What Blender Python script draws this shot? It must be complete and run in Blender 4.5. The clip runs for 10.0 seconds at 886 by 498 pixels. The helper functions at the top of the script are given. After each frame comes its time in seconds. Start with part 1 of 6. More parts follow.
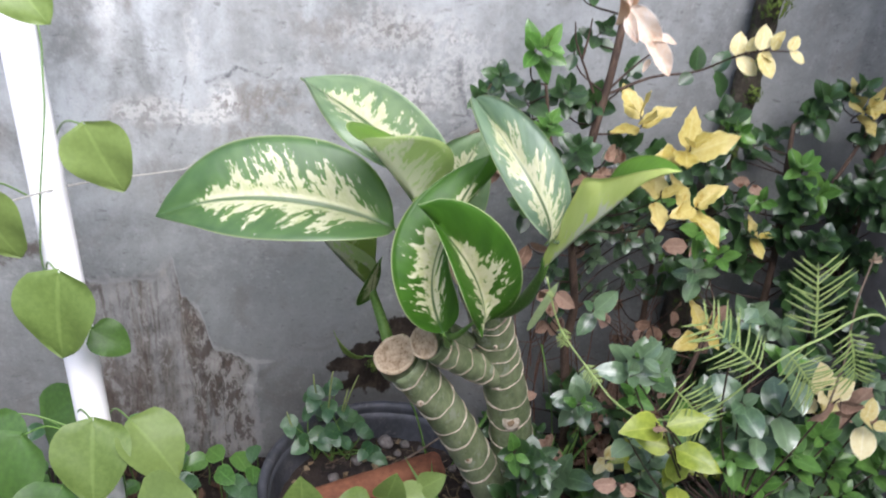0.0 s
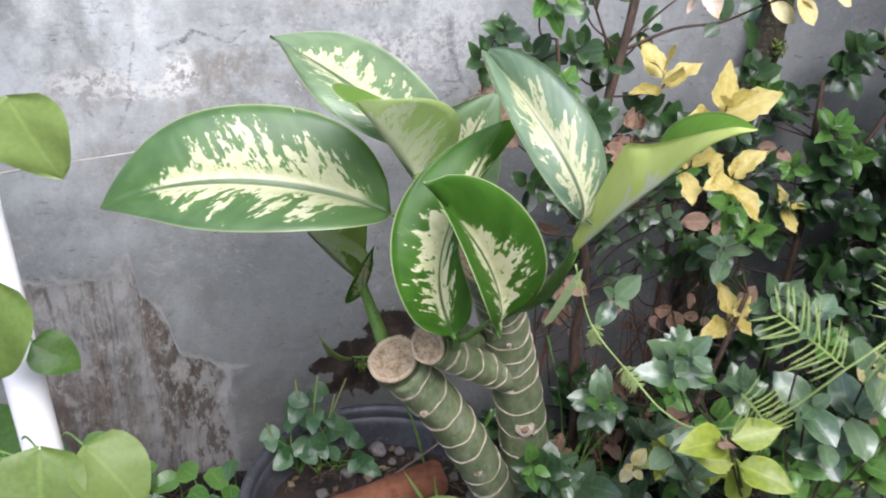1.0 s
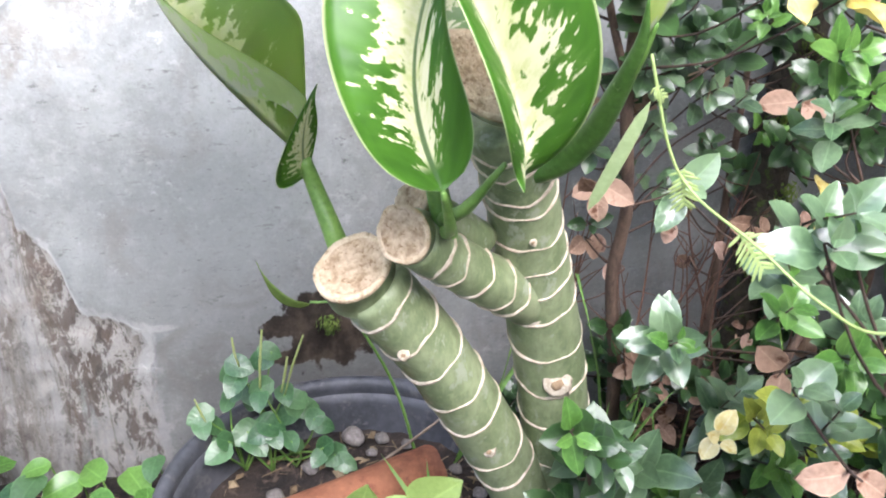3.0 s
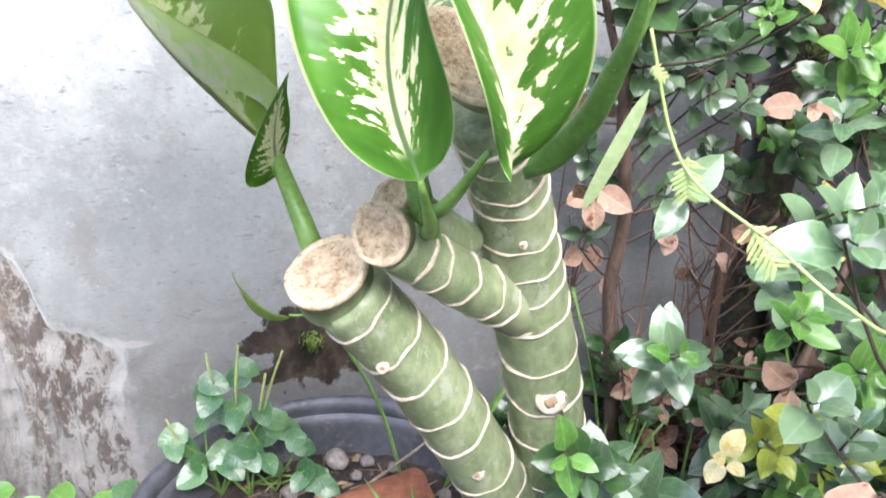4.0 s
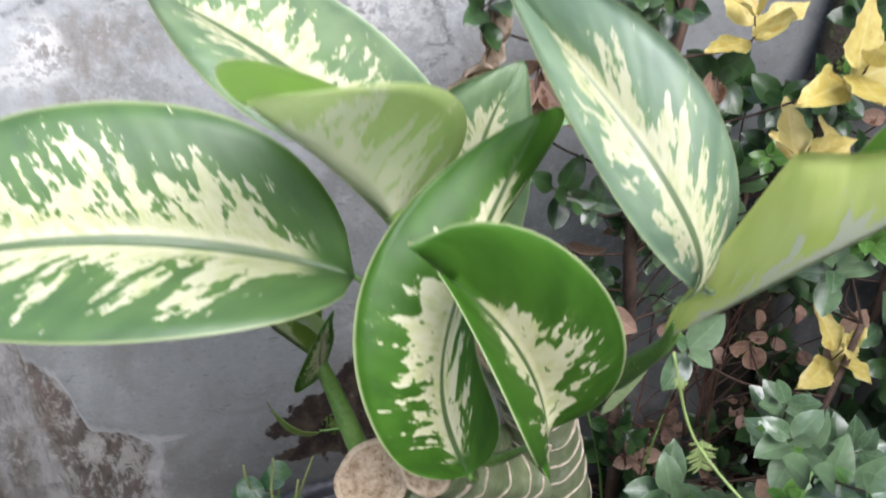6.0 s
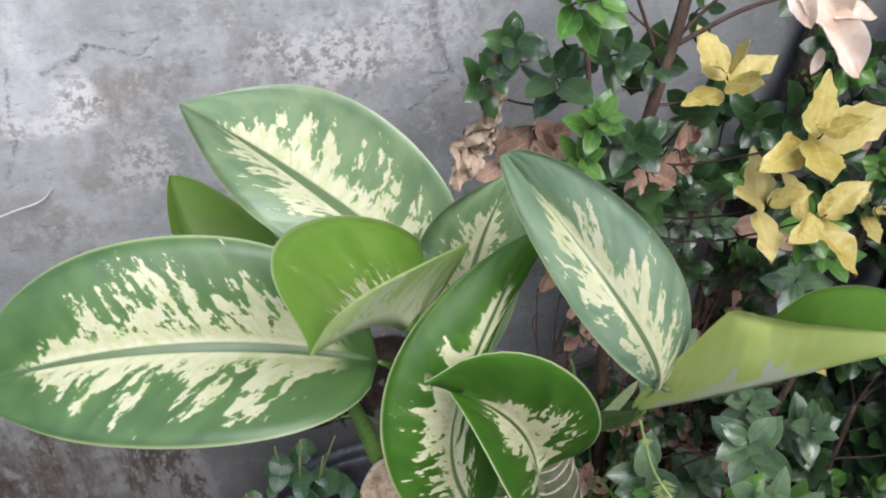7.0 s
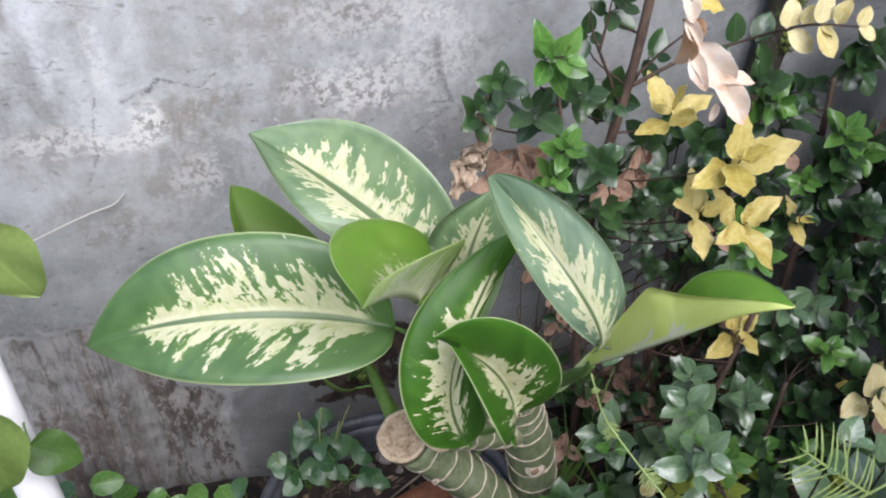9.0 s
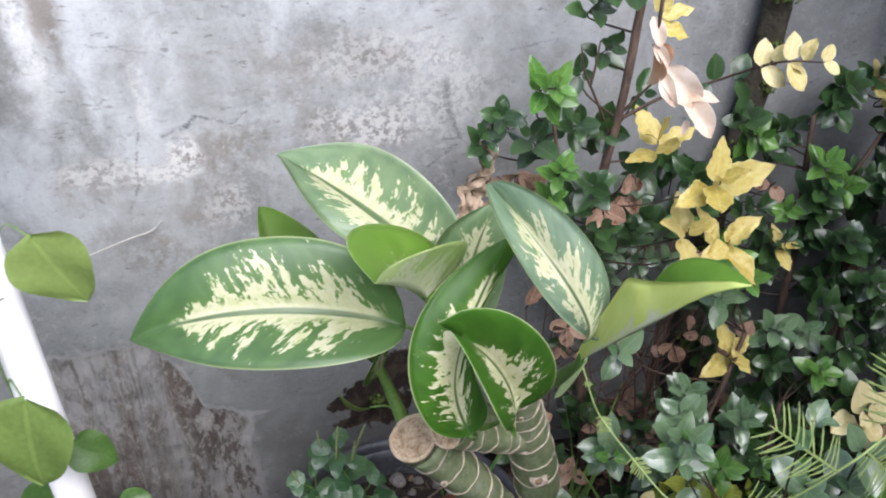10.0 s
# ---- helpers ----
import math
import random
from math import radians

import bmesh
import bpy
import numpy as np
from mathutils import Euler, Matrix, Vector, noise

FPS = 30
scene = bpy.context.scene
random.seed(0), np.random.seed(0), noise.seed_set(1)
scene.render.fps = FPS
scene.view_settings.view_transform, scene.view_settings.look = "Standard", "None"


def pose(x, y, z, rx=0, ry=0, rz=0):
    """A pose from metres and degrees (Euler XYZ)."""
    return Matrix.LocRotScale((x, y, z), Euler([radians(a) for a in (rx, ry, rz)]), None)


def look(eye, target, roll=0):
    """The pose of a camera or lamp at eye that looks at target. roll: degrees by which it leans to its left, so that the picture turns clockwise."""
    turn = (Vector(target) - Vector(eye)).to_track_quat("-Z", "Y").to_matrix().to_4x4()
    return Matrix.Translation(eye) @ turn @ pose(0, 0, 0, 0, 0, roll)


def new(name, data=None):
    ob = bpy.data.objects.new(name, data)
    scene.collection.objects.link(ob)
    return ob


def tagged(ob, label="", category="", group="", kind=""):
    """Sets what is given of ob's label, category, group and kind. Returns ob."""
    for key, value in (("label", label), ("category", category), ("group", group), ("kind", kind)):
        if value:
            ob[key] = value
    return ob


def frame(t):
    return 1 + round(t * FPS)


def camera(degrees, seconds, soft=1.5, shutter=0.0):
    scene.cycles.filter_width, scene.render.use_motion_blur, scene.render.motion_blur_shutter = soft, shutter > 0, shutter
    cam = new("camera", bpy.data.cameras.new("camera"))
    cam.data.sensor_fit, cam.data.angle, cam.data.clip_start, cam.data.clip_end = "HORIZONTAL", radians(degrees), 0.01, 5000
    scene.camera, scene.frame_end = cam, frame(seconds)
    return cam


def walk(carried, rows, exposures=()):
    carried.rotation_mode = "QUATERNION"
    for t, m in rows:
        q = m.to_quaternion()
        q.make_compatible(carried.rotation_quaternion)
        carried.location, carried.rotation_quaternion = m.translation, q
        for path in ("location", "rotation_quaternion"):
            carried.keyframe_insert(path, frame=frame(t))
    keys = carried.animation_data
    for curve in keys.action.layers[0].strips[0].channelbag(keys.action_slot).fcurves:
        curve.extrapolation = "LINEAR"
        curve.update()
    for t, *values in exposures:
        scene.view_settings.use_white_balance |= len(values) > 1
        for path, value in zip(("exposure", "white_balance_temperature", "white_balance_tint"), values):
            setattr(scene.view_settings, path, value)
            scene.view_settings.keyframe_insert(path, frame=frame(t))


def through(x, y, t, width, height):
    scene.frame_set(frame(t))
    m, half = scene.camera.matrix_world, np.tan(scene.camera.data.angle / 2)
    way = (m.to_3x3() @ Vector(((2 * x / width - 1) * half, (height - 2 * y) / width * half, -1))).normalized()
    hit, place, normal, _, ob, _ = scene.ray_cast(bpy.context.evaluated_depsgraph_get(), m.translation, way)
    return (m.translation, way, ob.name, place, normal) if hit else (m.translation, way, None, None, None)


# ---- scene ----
cam = camera(56.7, 10.0, soft=2.0, shutter=0.5)
SKY, SUN = 0.15, 4.0
EXPOSURES = [(t, e * 1.03, 6000, 20) for t, e in ((0.0, 0.93), (1.5, 1.08), (2.0, 1.17), (2.5, 1.54), (3.0, 2.15), (4.5, 2.45), (5.2, 1.84), (6.0, 1.07), (7.5, 0.67), (8.0, 0.68), (10.0, 0.86))]
PATH = [
    (0, (-0.2856, -1.1254, 1.0356), (-0.0834, -0.2535, 0.5896), 4.45),
    (0.5, (-0.2900, -1.0618, 1.0005), (-0.0708, -0.2057, 0.5326), 4.25),
    (1, (-0.2903, -0.9957, 0.9771), (-0.0518, -0.1432, 0.5118), 3.64),
    (1.5, (-0.2783, -0.9333, 0.9484), (-0.0395, -0.0780, 0.4885), 2.64),
    (2, (-0.2595, -0.8732, 0.9071), (-0.0231, -0.0131, 0.4552), 2.28),
    (2.5, (-0.2332, -0.8271, 0.8147), (0.0112, 0.0339, 0.3686), 2.38),
    (3, (-0.2179, -0.7954, 0.7363), (0.0220, 0.0691, 0.2946), 1.97),
    (4.5, (-0.1971, -0.7536, 0.7052), (0.0519, 0.1253, 0.2983), 2.29),
    (5, (-0.2058, -0.7344, 0.7576), (0.0500, 0.1386, 0.3422), 2.57),
    (5.5, (-0.2145, -0.7229, 0.8122), (0.0534, 0.1237, 0.3521), 2.89),
    (6, (-0.2230, -0.7145, 0.8944), (0.0307, 0.1115, 0.3910), 1.66),
    (7.3, (-0.2389, -0.7188, 1.0615), (-0.0051, 0.0215, 0.4312), 0.87),
    (7.5, (-0.2481, -0.7214, 1.0762), (-0.0166, 0.0133, 0.4385), 0.83),
    (8, (-0.2567, -0.7518, 1.1130), (-0.0424, -0.0193, 0.4670), 0.71),
    (8.5, (-0.2684, -0.8036, 1.1393), (-0.0461, -0.0599, 0.5089), 0.51),
    (9, (-0.2791, -0.8482, 1.1318), (-0.0354, -0.0904, 0.5266), 1.70),
    (9.5, (-0.2858, -0.8894, 1.1331), (-0.0401, -0.1030, 0.5664), 1.40),
    (10, (-0.2950, -0.9434, 1.1320), (-0.0609, -0.1326, 0.5956), 0.68),
]
walk(cam, [(t, look(eye, target, roll)) for t, eye, target, roll in PATH], EXPOSURES)

# ---- sky and sun ----
world = bpy.data.worlds.new("overcast_sky")
scene.world = world
world.use_nodes = True
wn = world.node_tree.nodes
sky = wn.new("ShaderNodeTexSky")
sky.sky_type, sky.sun_disc = "NISHITA", False
sky.sun_elevation, sky.sun_rotation = radians(47), radians(171.3)
sky.air_density, sky.dust_density = 1.0, 2.0
world.node_tree.links.new(sky.outputs[0], wn["Background"].inputs[0])
wn["Background"].inputs[1].default_value = SKY
sun = new("sun", bpy.data.lights.new("sun", "SUN"))
sun.data.energy, sun.data.angle, sun.data.color = SUN, radians(55), (1.0, 0.97, 0.93)
sun.matrix_world = look((0.42, -2.75, 2.95), (0, 0, 0))


# ---- materials ----
class Nodes:
    """Short calls to build a node material."""

    def __init__(self, name):
        self.mat = bpy.data.materials.new(name)
        self.mat.use_nodes = True
        self.t = self.mat.node_tree
        self.bsdf = self.t.nodes["Principled BSDF"]
        self.out = self.t.nodes["Material Output"]

    def put(self, socket, value):
        if isinstance(value, bpy.types.NodeSocket):
            self.t.links.new(value, socket)
        elif value is not None:
            if isinstance(value, (tuple, list)) and len(value) == 3 and socket.type == "RGBA":
                value = (*value, 1.0)
            socket.default_value = value

    def node(self, kind, *values, **named):
        n = self.t.nodes.new("ShaderNode" + kind)
        for i, v in enumerate(values):
            self.put(n.inputs[i], v)
        for k, v in named.items():
            self.put(n.inputs[k], v)
        return n

    def math(self, op, a, b=None, c=None, clamp=False):
        n = self.t.nodes.new("ShaderNodeMath")
        n.operation, n.use_clamp = op, clamp
        for i, v in enumerate((a, b, c)):
            self.put(n.inputs[i], v)
        return n.outputs[0]

    def ramp(self, value, lo, hi):
        n = self.t.nodes.new("ShaderNodeMapRange")
        n.interpolation_type = "SMOOTHSTEP"
        self.put(n.inputs[0], value)
        self.put(n.inputs[1], lo)
        self.put(n.inputs[2], hi)
        return n.outputs[0]

    def noise(self, vec, scale, detail=4.0, rough=0.55, distort=0.0):
        n = self.node("TexNoise")
        self.put(n.inputs["Vector"], vec)
        n.inputs["Scale"].default_value, n.inputs["Detail"].default_value = scale, detail
        n.inputs["Roughness"].default_value, n.inputs["Distortion"].default_value = rough, distort
        return n.outputs[0]

    def mix(self, f, a, b, blend="MIX"):
        n = self.t.nodes.new("ShaderNodeMix")
        n.data_type, n.blend_type = "RGBA", blend
        self.put(n.inputs[0], f)
        self.put(n.inputs[6], a)
        self.put(n.inputs[7], b)
        return n.outputs[2]

    def coords(self, which="Object"):
        return self.node("TexCoord").outputs[which]

    def scaled(self, vec, s):
        n = self.node("Mapping", vec)
        n.inputs["Scale"].default_value = s
        return n.outputs[0]

    def sep(self, vec):
        return self.node("SeparateXYZ", vec).outputs

    def joined(self, x, y, z):
        return self.node("CombineXYZ", x, y, z).outputs[0]

    def random(self):
        return self.node("ObjectInfo").outputs["Random"]

    def bump(self, height, strength, distance):
        n = self.node("Bump")
        n.inputs["Strength"].default_value, n.inputs["Distance"].default_value = strength, distance
        self.put(n.inputs["Height"], height)
        self.put(self.bsdf.inputs["Normal"], n.outputs[0])

    def finish(self, colour, rough=0.6, spec=0.5, lets_light=0.0, glow_colour=None, clean=0.70):
        colour = self.mix(1.0, colour, (clean, clean, clean), "MULTIPLY")
        self.put(self.bsdf.inputs["Base Color"], colour)
        self.put(self.bsdf.inputs["Roughness"], rough)
        self.put(self.bsdf.inputs["Specular IOR Level"], spec)
        if lets_light:
            tr = self.node("BsdfTranslucent")
            self.put(tr.inputs[0], glow_colour if glow_colour is not None else colour)
            m = self.node("MixShader")
            m.inputs[0].default_value = lets_light
            self.t.links.new(self.bsdf.outputs[0], m.inputs[1])
            self.t.links.new(tr.outputs[0], m.inputs[2])
            self.t.links.new(m.outputs[0], self.out.inputs[0])
        return self.mat


PATCH_EDGE = ((-0.70, 0.468), (-0.60, 0.437), (-0.555, 0.426), (-0.48, 0.421), (-0.452, 0.436), (-0.432, 0.462), (-0.424, 0.398), (-0.40, 0.368), (-0.389, 0.322), (-0.382, 0.297), (-0.36, 0.284), (-0.325, 0.272), (-0.307, 0.262))


def patch_top(x):
    """Height of the patch's broken upper edge."""
    for (x0, z0), (x1, z1) in zip(PATCH_EDGE, PATCH_EDGE[1:]):
        if x < x1:
            return z0 + (z1 - z0) * max(0.0, (x - x0) / (x1 - x0))
    return PATCH_EDGE[-1][1]


def concrete():
    """Old grey cement render: cloudy tones, pale streaks, dark runs, a scaled-off brown patch low on one side."""
    n = Nodes("weathered_cement")
    o = n.coords()
    x, y, z = n.sep(o)
    wob = n.noise(o, 9, 5, 0.6)
    wob2 = n.noise(n.scaled(o, (1, 1, 0.7)), 34, 4, 0.65)
    cloud = n.noise(o, 4.2, 6, 0.62, 0.6)
    grain = n.noise(o, 190, 3, 0.7)
    fine = n.noise(n.scaled(o, (1.0, 1, 0.8)), 48, 6, 0.72)
    c = n.mix(n.ramp(cloud, 0.32, 0.68), (0.234, 0.240, 0.230), (0.384, 0.392, 0.380))
    c = n.mix(n.math("MULTIPLY", n.ramp(fine, 0.46, 0.72), 0.5), c, (0.45, 0.445, 0.44))
    c = n.mix(n.math("MULTIPLY", n.ramp(n.noise(o, 13, 5, 0.65, 0.8), 0.5, 0.68), 0.45), c, (0.25, 0.228, 0.205))
    # cloudy pale bloom and a few faint washes, strongest high up
    # the rise to the top left also puts brighter light into the colour
    high = n.ramp(n.math("ADD", z, n.math("MULTIPLY", x, -0.40)), 0.48, 1.0)
    bloom = n.noise(n.scaled(o, (1.2, 1, 1.0)), 7.0, 7, 0.72, 0.25)
    c = n.mix(n.math("MULTIPLY", n.math("MULTIPLY", n.ramp(bloom, 0.38, 0.66), high), 0.85), c, (0.64, 0.665, 0.67))
    wash = n.noise(n.scaled(o, (9, 1, 1.1)), 2.6, 6, 0.66, 0.5)
    c = n.mix(n.math("MULTIPLY", n.math("MULTIPLY", n.ramp(wash, 0.52, 0.74), high), 0.22), c, (0.69, 0.695, 0.68))
    # speckled crust of lichen and flaked paint in drifts
    drift = n.ramp(n.noise(o, 5.5, 3, 0.5), 0.5, 0.66)
    crust = n.ramp(n.noise(n.scaled(o, (0.8, 1, 1.2)), 75, 6, 0.78), 0.52, 0.60)
    c = n.mix(n.math("MULTIPLY", n.math("MULTIPLY", drift, crust), 0.55), c, (0.52, 0.515, 0.49))
    pits = n.ramp(n.noise(n.scaled(o, (0.6, 1, 1.4)), 88, 5, 0.74), 0.60, 0.67)
    c = n.mix(n.math("MULTIPLY", n.math("MULTIPLY", pits, n.ramp(n.noise(o, 7, 3, 0.5), 0.36, 0.56)), 0.7), c, (0.13, 0.122, 0.115))

    def spot(cx, cz, rx, rz, wobble=0.5, soft=0.4):
        dx = n.math("DIVIDE", n.math("SUBTRACT", x, cx), rx)
        dz = n.math("DIVIDE", n.math("SUBTRACT", z, cz), rz)
        d = n.math("SQRT", n.math("ADD", n.math("MULTIPLY", dx, dx), n.math("MULTIPLY", dz, dz)))
        d = n.math("ADD", d, n.math("MULTIPLY", n.math("SUBTRACT", wob2, 0.5), wobble * 4))
        return n.ramp(d, 0.95 + soft / 2, 0.95 - soft / 2)

    scrape = n.noise(o, 95, 5, 0.7)

    def crack(ax, az, bx, bz, w):
        """A ragged dark line from a to b, w wide, broken here and there."""
        lx, lz = bx - ax, bz - az
        px, pz = n.math("SUBTRACT", x, ax), n.math("SUBTRACT", z, az)
        f = n.math("DIVIDE", n.math("ADD", n.math("MULTIPLY", px, lx), n.math("MULTIPLY", pz, lz)), lx * lx + lz * lz, clamp=True)
        ex, ez = n.math("SUBTRACT", px, n.math("MULTIPLY", f, lx)), n.math("SUBTRACT", pz, n.math("MULTIPLY", f, lz))
        d = n.math("SQRT", n.math("ADD", n.math("MULTIPLY", ex, ex), n.math("MULTIPLY", ez, ez)))
        d = n.math("ADD", d, n.math("MULTIPLY", n.math("SUBTRACT", scrape, 0.5), 0.022))
        return n.math("MULTIPLY", n.ramp(d, w * 1.15, 0.0), n.math("MULTIPLY", n.ramp(fine, 0.36, 0.52), n.ramp(scrape, 0.40, 0.50)))

    # rusty and earthy drifts, then pale crust on them
    for cx, cz, rx, rz, k in ((-0.30, 0.695, 0.06, 0.03, 0.6), (-0.33, 0.63, 0.04, 0.05, 0.5), (-0.40, 0.565, 0.05, 0.03, 0.55), (-0.14, 0.69, 0.07, 0.035, 0.5), (-0.45, 0.67, 0.06, 0.025, 0.35), (-0.15, 0.80, 0.12, 0.035, 0.4), (0.05, 0.62, 0.08, 0.05, 0.4)):
        c = n.mix(n.math("MULTIPLY", n.math("MULTIPLY", spot(cx, cz, rx, rz, 0.5, 0.9), n.ramp(fine, 0.40, 0.58)), k), c, (0.20, 0.165, 0.13))
    for cx, cz, rx, rz, k in ((-0.345, 0.69, 0.02, 0.03, 0.95), (-0.375, 0.672, 0.035, 0.012, 0.8), (-0.12, 0.71, 0.06, 0.035, 0.8), (-0.10, 0.80, 0.09, 0.03, 0.5), (-0.02, 0.74, 0.06, 0.05, 0.5), (-0.44, 0.68, 0.05, 0.02, 0.6), (-0.384, 0.775, 0.010, 0.05, 0.5), (-0.30, 0.62, 0.03, 0.03, 0.5)):
        c = n.mix(n.math("MULTIPLY", n.math("MULTIPLY", spot(cx, cz, rx, rz, 0.5, 0.9), n.math("MAXIMUM", crust, n.ramp(scrape, 0.47, 0.52))), k), c, (0.68, 0.665, 0.63))
    # dark cracks and stains
    for ax, az, bx, bz, w, k in ((-0.368, 0.722, -0.340, 0.730, 0.0050, 0.85), (-0.340, 0.730, -0.328, 0.742, 0.0042, 0.85), (-0.328, 0.742, -0.288, 0.728, 0.0026, 0.7), (-0.288, 0.728, -0.269, 0.742, 0.0026, 0.7), (-0.395, 0.727, -0.404, 0.690, 0.0030, 0.7), (-0.404, 0.690, -0.406, 0.660, 0.0026, 0.6), (-0.406, 0.660, -0.423, 0.627, 0.0034, 0.7),
                                 (-0.021, 0.757, -0.016, 0.714, 0.0075, 0.75), (-0.016, 0.714, -0.003, 0.681, 0.0060, 0.7), (-0.003, 0.681, 0.013, 0.660, 0.0040, 0.7), (-0.045, 0.640, -0.006, 0.668, 0.0030, 0.8), (-0.012, 0.645, -0.008, 0.620, 0.0026, 0.6), (-0.57, 0.428, -0.51, 0.427, 0.0022, 0.9), (0.06, 0.79, 0.13, 0.80, 0.0028, 0.5), (-0.455, 0.65, -0.45, 0.642, 0.003, 0.6)):
        c = n.mix(n.math("MULTIPLY", crack(ax, az, bx, bz, w), k), c, (0.125, 0.125, 0.13))
    # short dark flecks and pale flakes, thicker in drifts
    dash = n.ramp(n.noise(n.scaled(o, (0.45, 1, 1.5)), 78, 4, 0.7), 0.605, 0.66)
    where = n.ramp(n.noise(o, 8.5, 4, 0.6, 0.5), 0.40, 0.58)
    c = n.mix(n.math("MULTIPLY", n.math("MULTIPLY", dash, where), 0.5), c, (0.115, 0.108, 0.10))
    flake = n.ramp(n.noise(n.scaled(o, (0.9, 1, 1.0)), 46, 7, 0.8), 0.575, 0.62)
    c = n.mix(n.math("MULTIPLY", n.math("MULTIPLY", flake, n.ramp(n.noise(o, 6.3, 4, 0.6), 0.46, 0.6)), 0.6), c, (0.56, 0.56, 0.54))
    # a brown run between two pale washes, high up
    for cx, cz, rx, rz, k, tone in ((-0.487, 0.87, 0.018, 0.09, 0.8, (0.80, 0.80, 0.78)), (-0.437, 0.83, 0.009, 0.09, 0.5, (0.66, 0.68, 0.70)), (-0.465, 0.885, 0.017, 0.05, 0.8, (0.22, 0.185, 0.15)), (-0.459, 0.835, 0.006, 0.03, 0.6, (0.20, 0.17, 0.14)), (-0.375, 0.78, 0.008, 0.06, 0.25, (0.62, 0.64, 0.67))):
        c = n.mix(n.math("MULTIPLY", n.math("MULTIPLY", spot(cx, cz, rx, rz, 0.35, 1.1), n.ramp(fine, 0.34, 0.52)), k), c, tone)
    grit = n.noise(n.scaled(o, (0.8, 1, 1.15)), 230, 4, 0.75)
    c = n.mix(n.math("MULTIPLY", n.ramp(grit, 0.54, 0.68), 0.20), c, (0.60, 0.60, 0.58))
    c = n.mix(n.math("MULTIPLY", n.ramp(grit, 0.44, 0.32), 0.26), c, (0.12, 0.117, 0.112))
    # the scaled-off patch: its broken upper edge steps down towards the pot
    edge_ramp = n.t.nodes.new("ShaderNodeValToRGB")
    el = edge_ramp.color_ramp.elements
    for k, (ex, ez) in enumerate(PATCH_EDGE):
        e = el[k] if k < 2 else el.new(1.0)
        e.position, e.color = (ex + 0.75) / 0.5, (ez, ez, ez, 1.0)
    n.put(edge_ramp.inputs[0], n.math("MULTIPLY", n.math("ADD", x, 0.75), 2.0))
    top_edge = n.math("ADD", edge_ramp.outputs[0], 0.0)
    d = n.math("MINIMUM", n.math("SUBTRACT", top_edge, z), n.math("MULTIPLY", n.math("SUBTRACT", -0.318, x), 0.9))
    d = n.math("ADD", d, n.math("MULTIPLY", n.math("SUBTRACT", wob2, 0.5), 0.05))
    d = n.math("MINIMUM", d, n.math("ADD", n.math("ADD", x, 0.572), n.math("MULTIPLY", n.math("SUBTRACT", wob2, 0.5), 0.08)))
    patch = n.ramp(d, 0.0, 0.006)
    right = n.ramp(x, -0.435, -0.39)
    runs = n.noise(n.scaled(o, (10, 1, 1.3)), 3.1, 6, 0.72, 0.7)
    scab = n.noise(n.scaled(o, (1.5, 1, 0.8)), 21, 7, 0.74, 0.5)
    scab2 = n.noise(n.scaled(o, (1.6, 1, 0.7)), 40, 7, 0.78, 0.4)
    pc = n.mix(n.ramp(runs, 0.36, 0.56), (0.245, 0.215, 0.182), (0.40, 0.39, 0.375))
    pc = n.mix(n.math("MULTIPLY", n.ramp(wob, 0.53, 0.68), 0.45), pc, (0.25, 0.158, 0.112))
    low_brown = n.ramp(n.math("ADD", z, n.math("MULTIPLY", n.math("SUBTRACT", wob2, 0.5), 0.2)), 0.30, 0.26)
    pc = n.mix(n.math("MULTIPLY", n.math("MULTIPLY", low_brown, n.ramp(x, -0.47, -0.50)), 0.55), pc, (0.175, 0.118, 0.088))
    dark_scab = n.math("MULTIPLY", n.ramp(scab, 0.50, 0.55), n.math("ADD", 0.25, n.math("MULTIPLY", right, 0.55)))
    pc = n.mix(dark_scab, pc, (0.098, 0.068, 0.050))
    crusted = n.math("MULTIPLY", n.ramp(scab, 0.470, 0.485), n.ramp(scab, 0.515, 0.500))
    pc = n.mix(n.math("MULTIPLY", crusted, n.math("ADD", 0.25, n.math("MULTIPLY", right, 0.45))), pc, (0.50, 0.46, 0.41))
    drip = n.noise(n.scaled(o, (16, 1, 0.8)), 3.4, 6, 0.75, 0.5)
    pc = n.mix(n.math("MULTIPLY", n.ramp(drip, 0.56, 0.61), 0.55), pc, (0.135, 0.100, 0.072))
    pc = n.mix(n.math("MULTIPLY", n.ramp(scab2, 0.53, 0.58), 0.85), pc, (0.47, 0.445, 0.415))
    pc = n.mix(n.math("MULTIPLY", n.ramp(scab2, 0.45, 0.40), n.math("ADD", 0.45, n.math("MULTIPLY", right, 0.4))), pc, (0.085, 0.068, 0.055))
    c = n.mix(n.math("MULTIPLY", patch, n.ramp(n.noise(n.scaled(o, (7, 1, 0.9)), 3.0, 6, 0.7), 0.36, 0.46)), c, pc)
    lip = n.math("MULTIPLY", n.ramp(d, -0.009, -0.001), n.ramp(d, 0.010, 0.003))
    c = n.mix(n.math("MULTIPLY", n.math("MULTIPLY", lip, n.ramp(wob, 0.38, 0.55)), 0.85), c, (0.50, 0.49, 0.48))
    for cx, cz, rx, rz, k in ((-0.326, 0.262, 0.010, 0.012, 0.9), (-0.322, 0.240, 0.006, 0.022, 0.9), (-0.330, 0.200, 0.007, 0.03, 0.8), (-0.306, 0.265, 0.022, 0.004, 0.7)):
        c = n.mix(n.math("MULTIPLY", n.math("MULTIPLY", spot(cx, cz, rx, rz, 0.4, 0.5), n.ramp(fine, 0.36, 0.5)), k), c, (0.55, 0.535, 0.51))
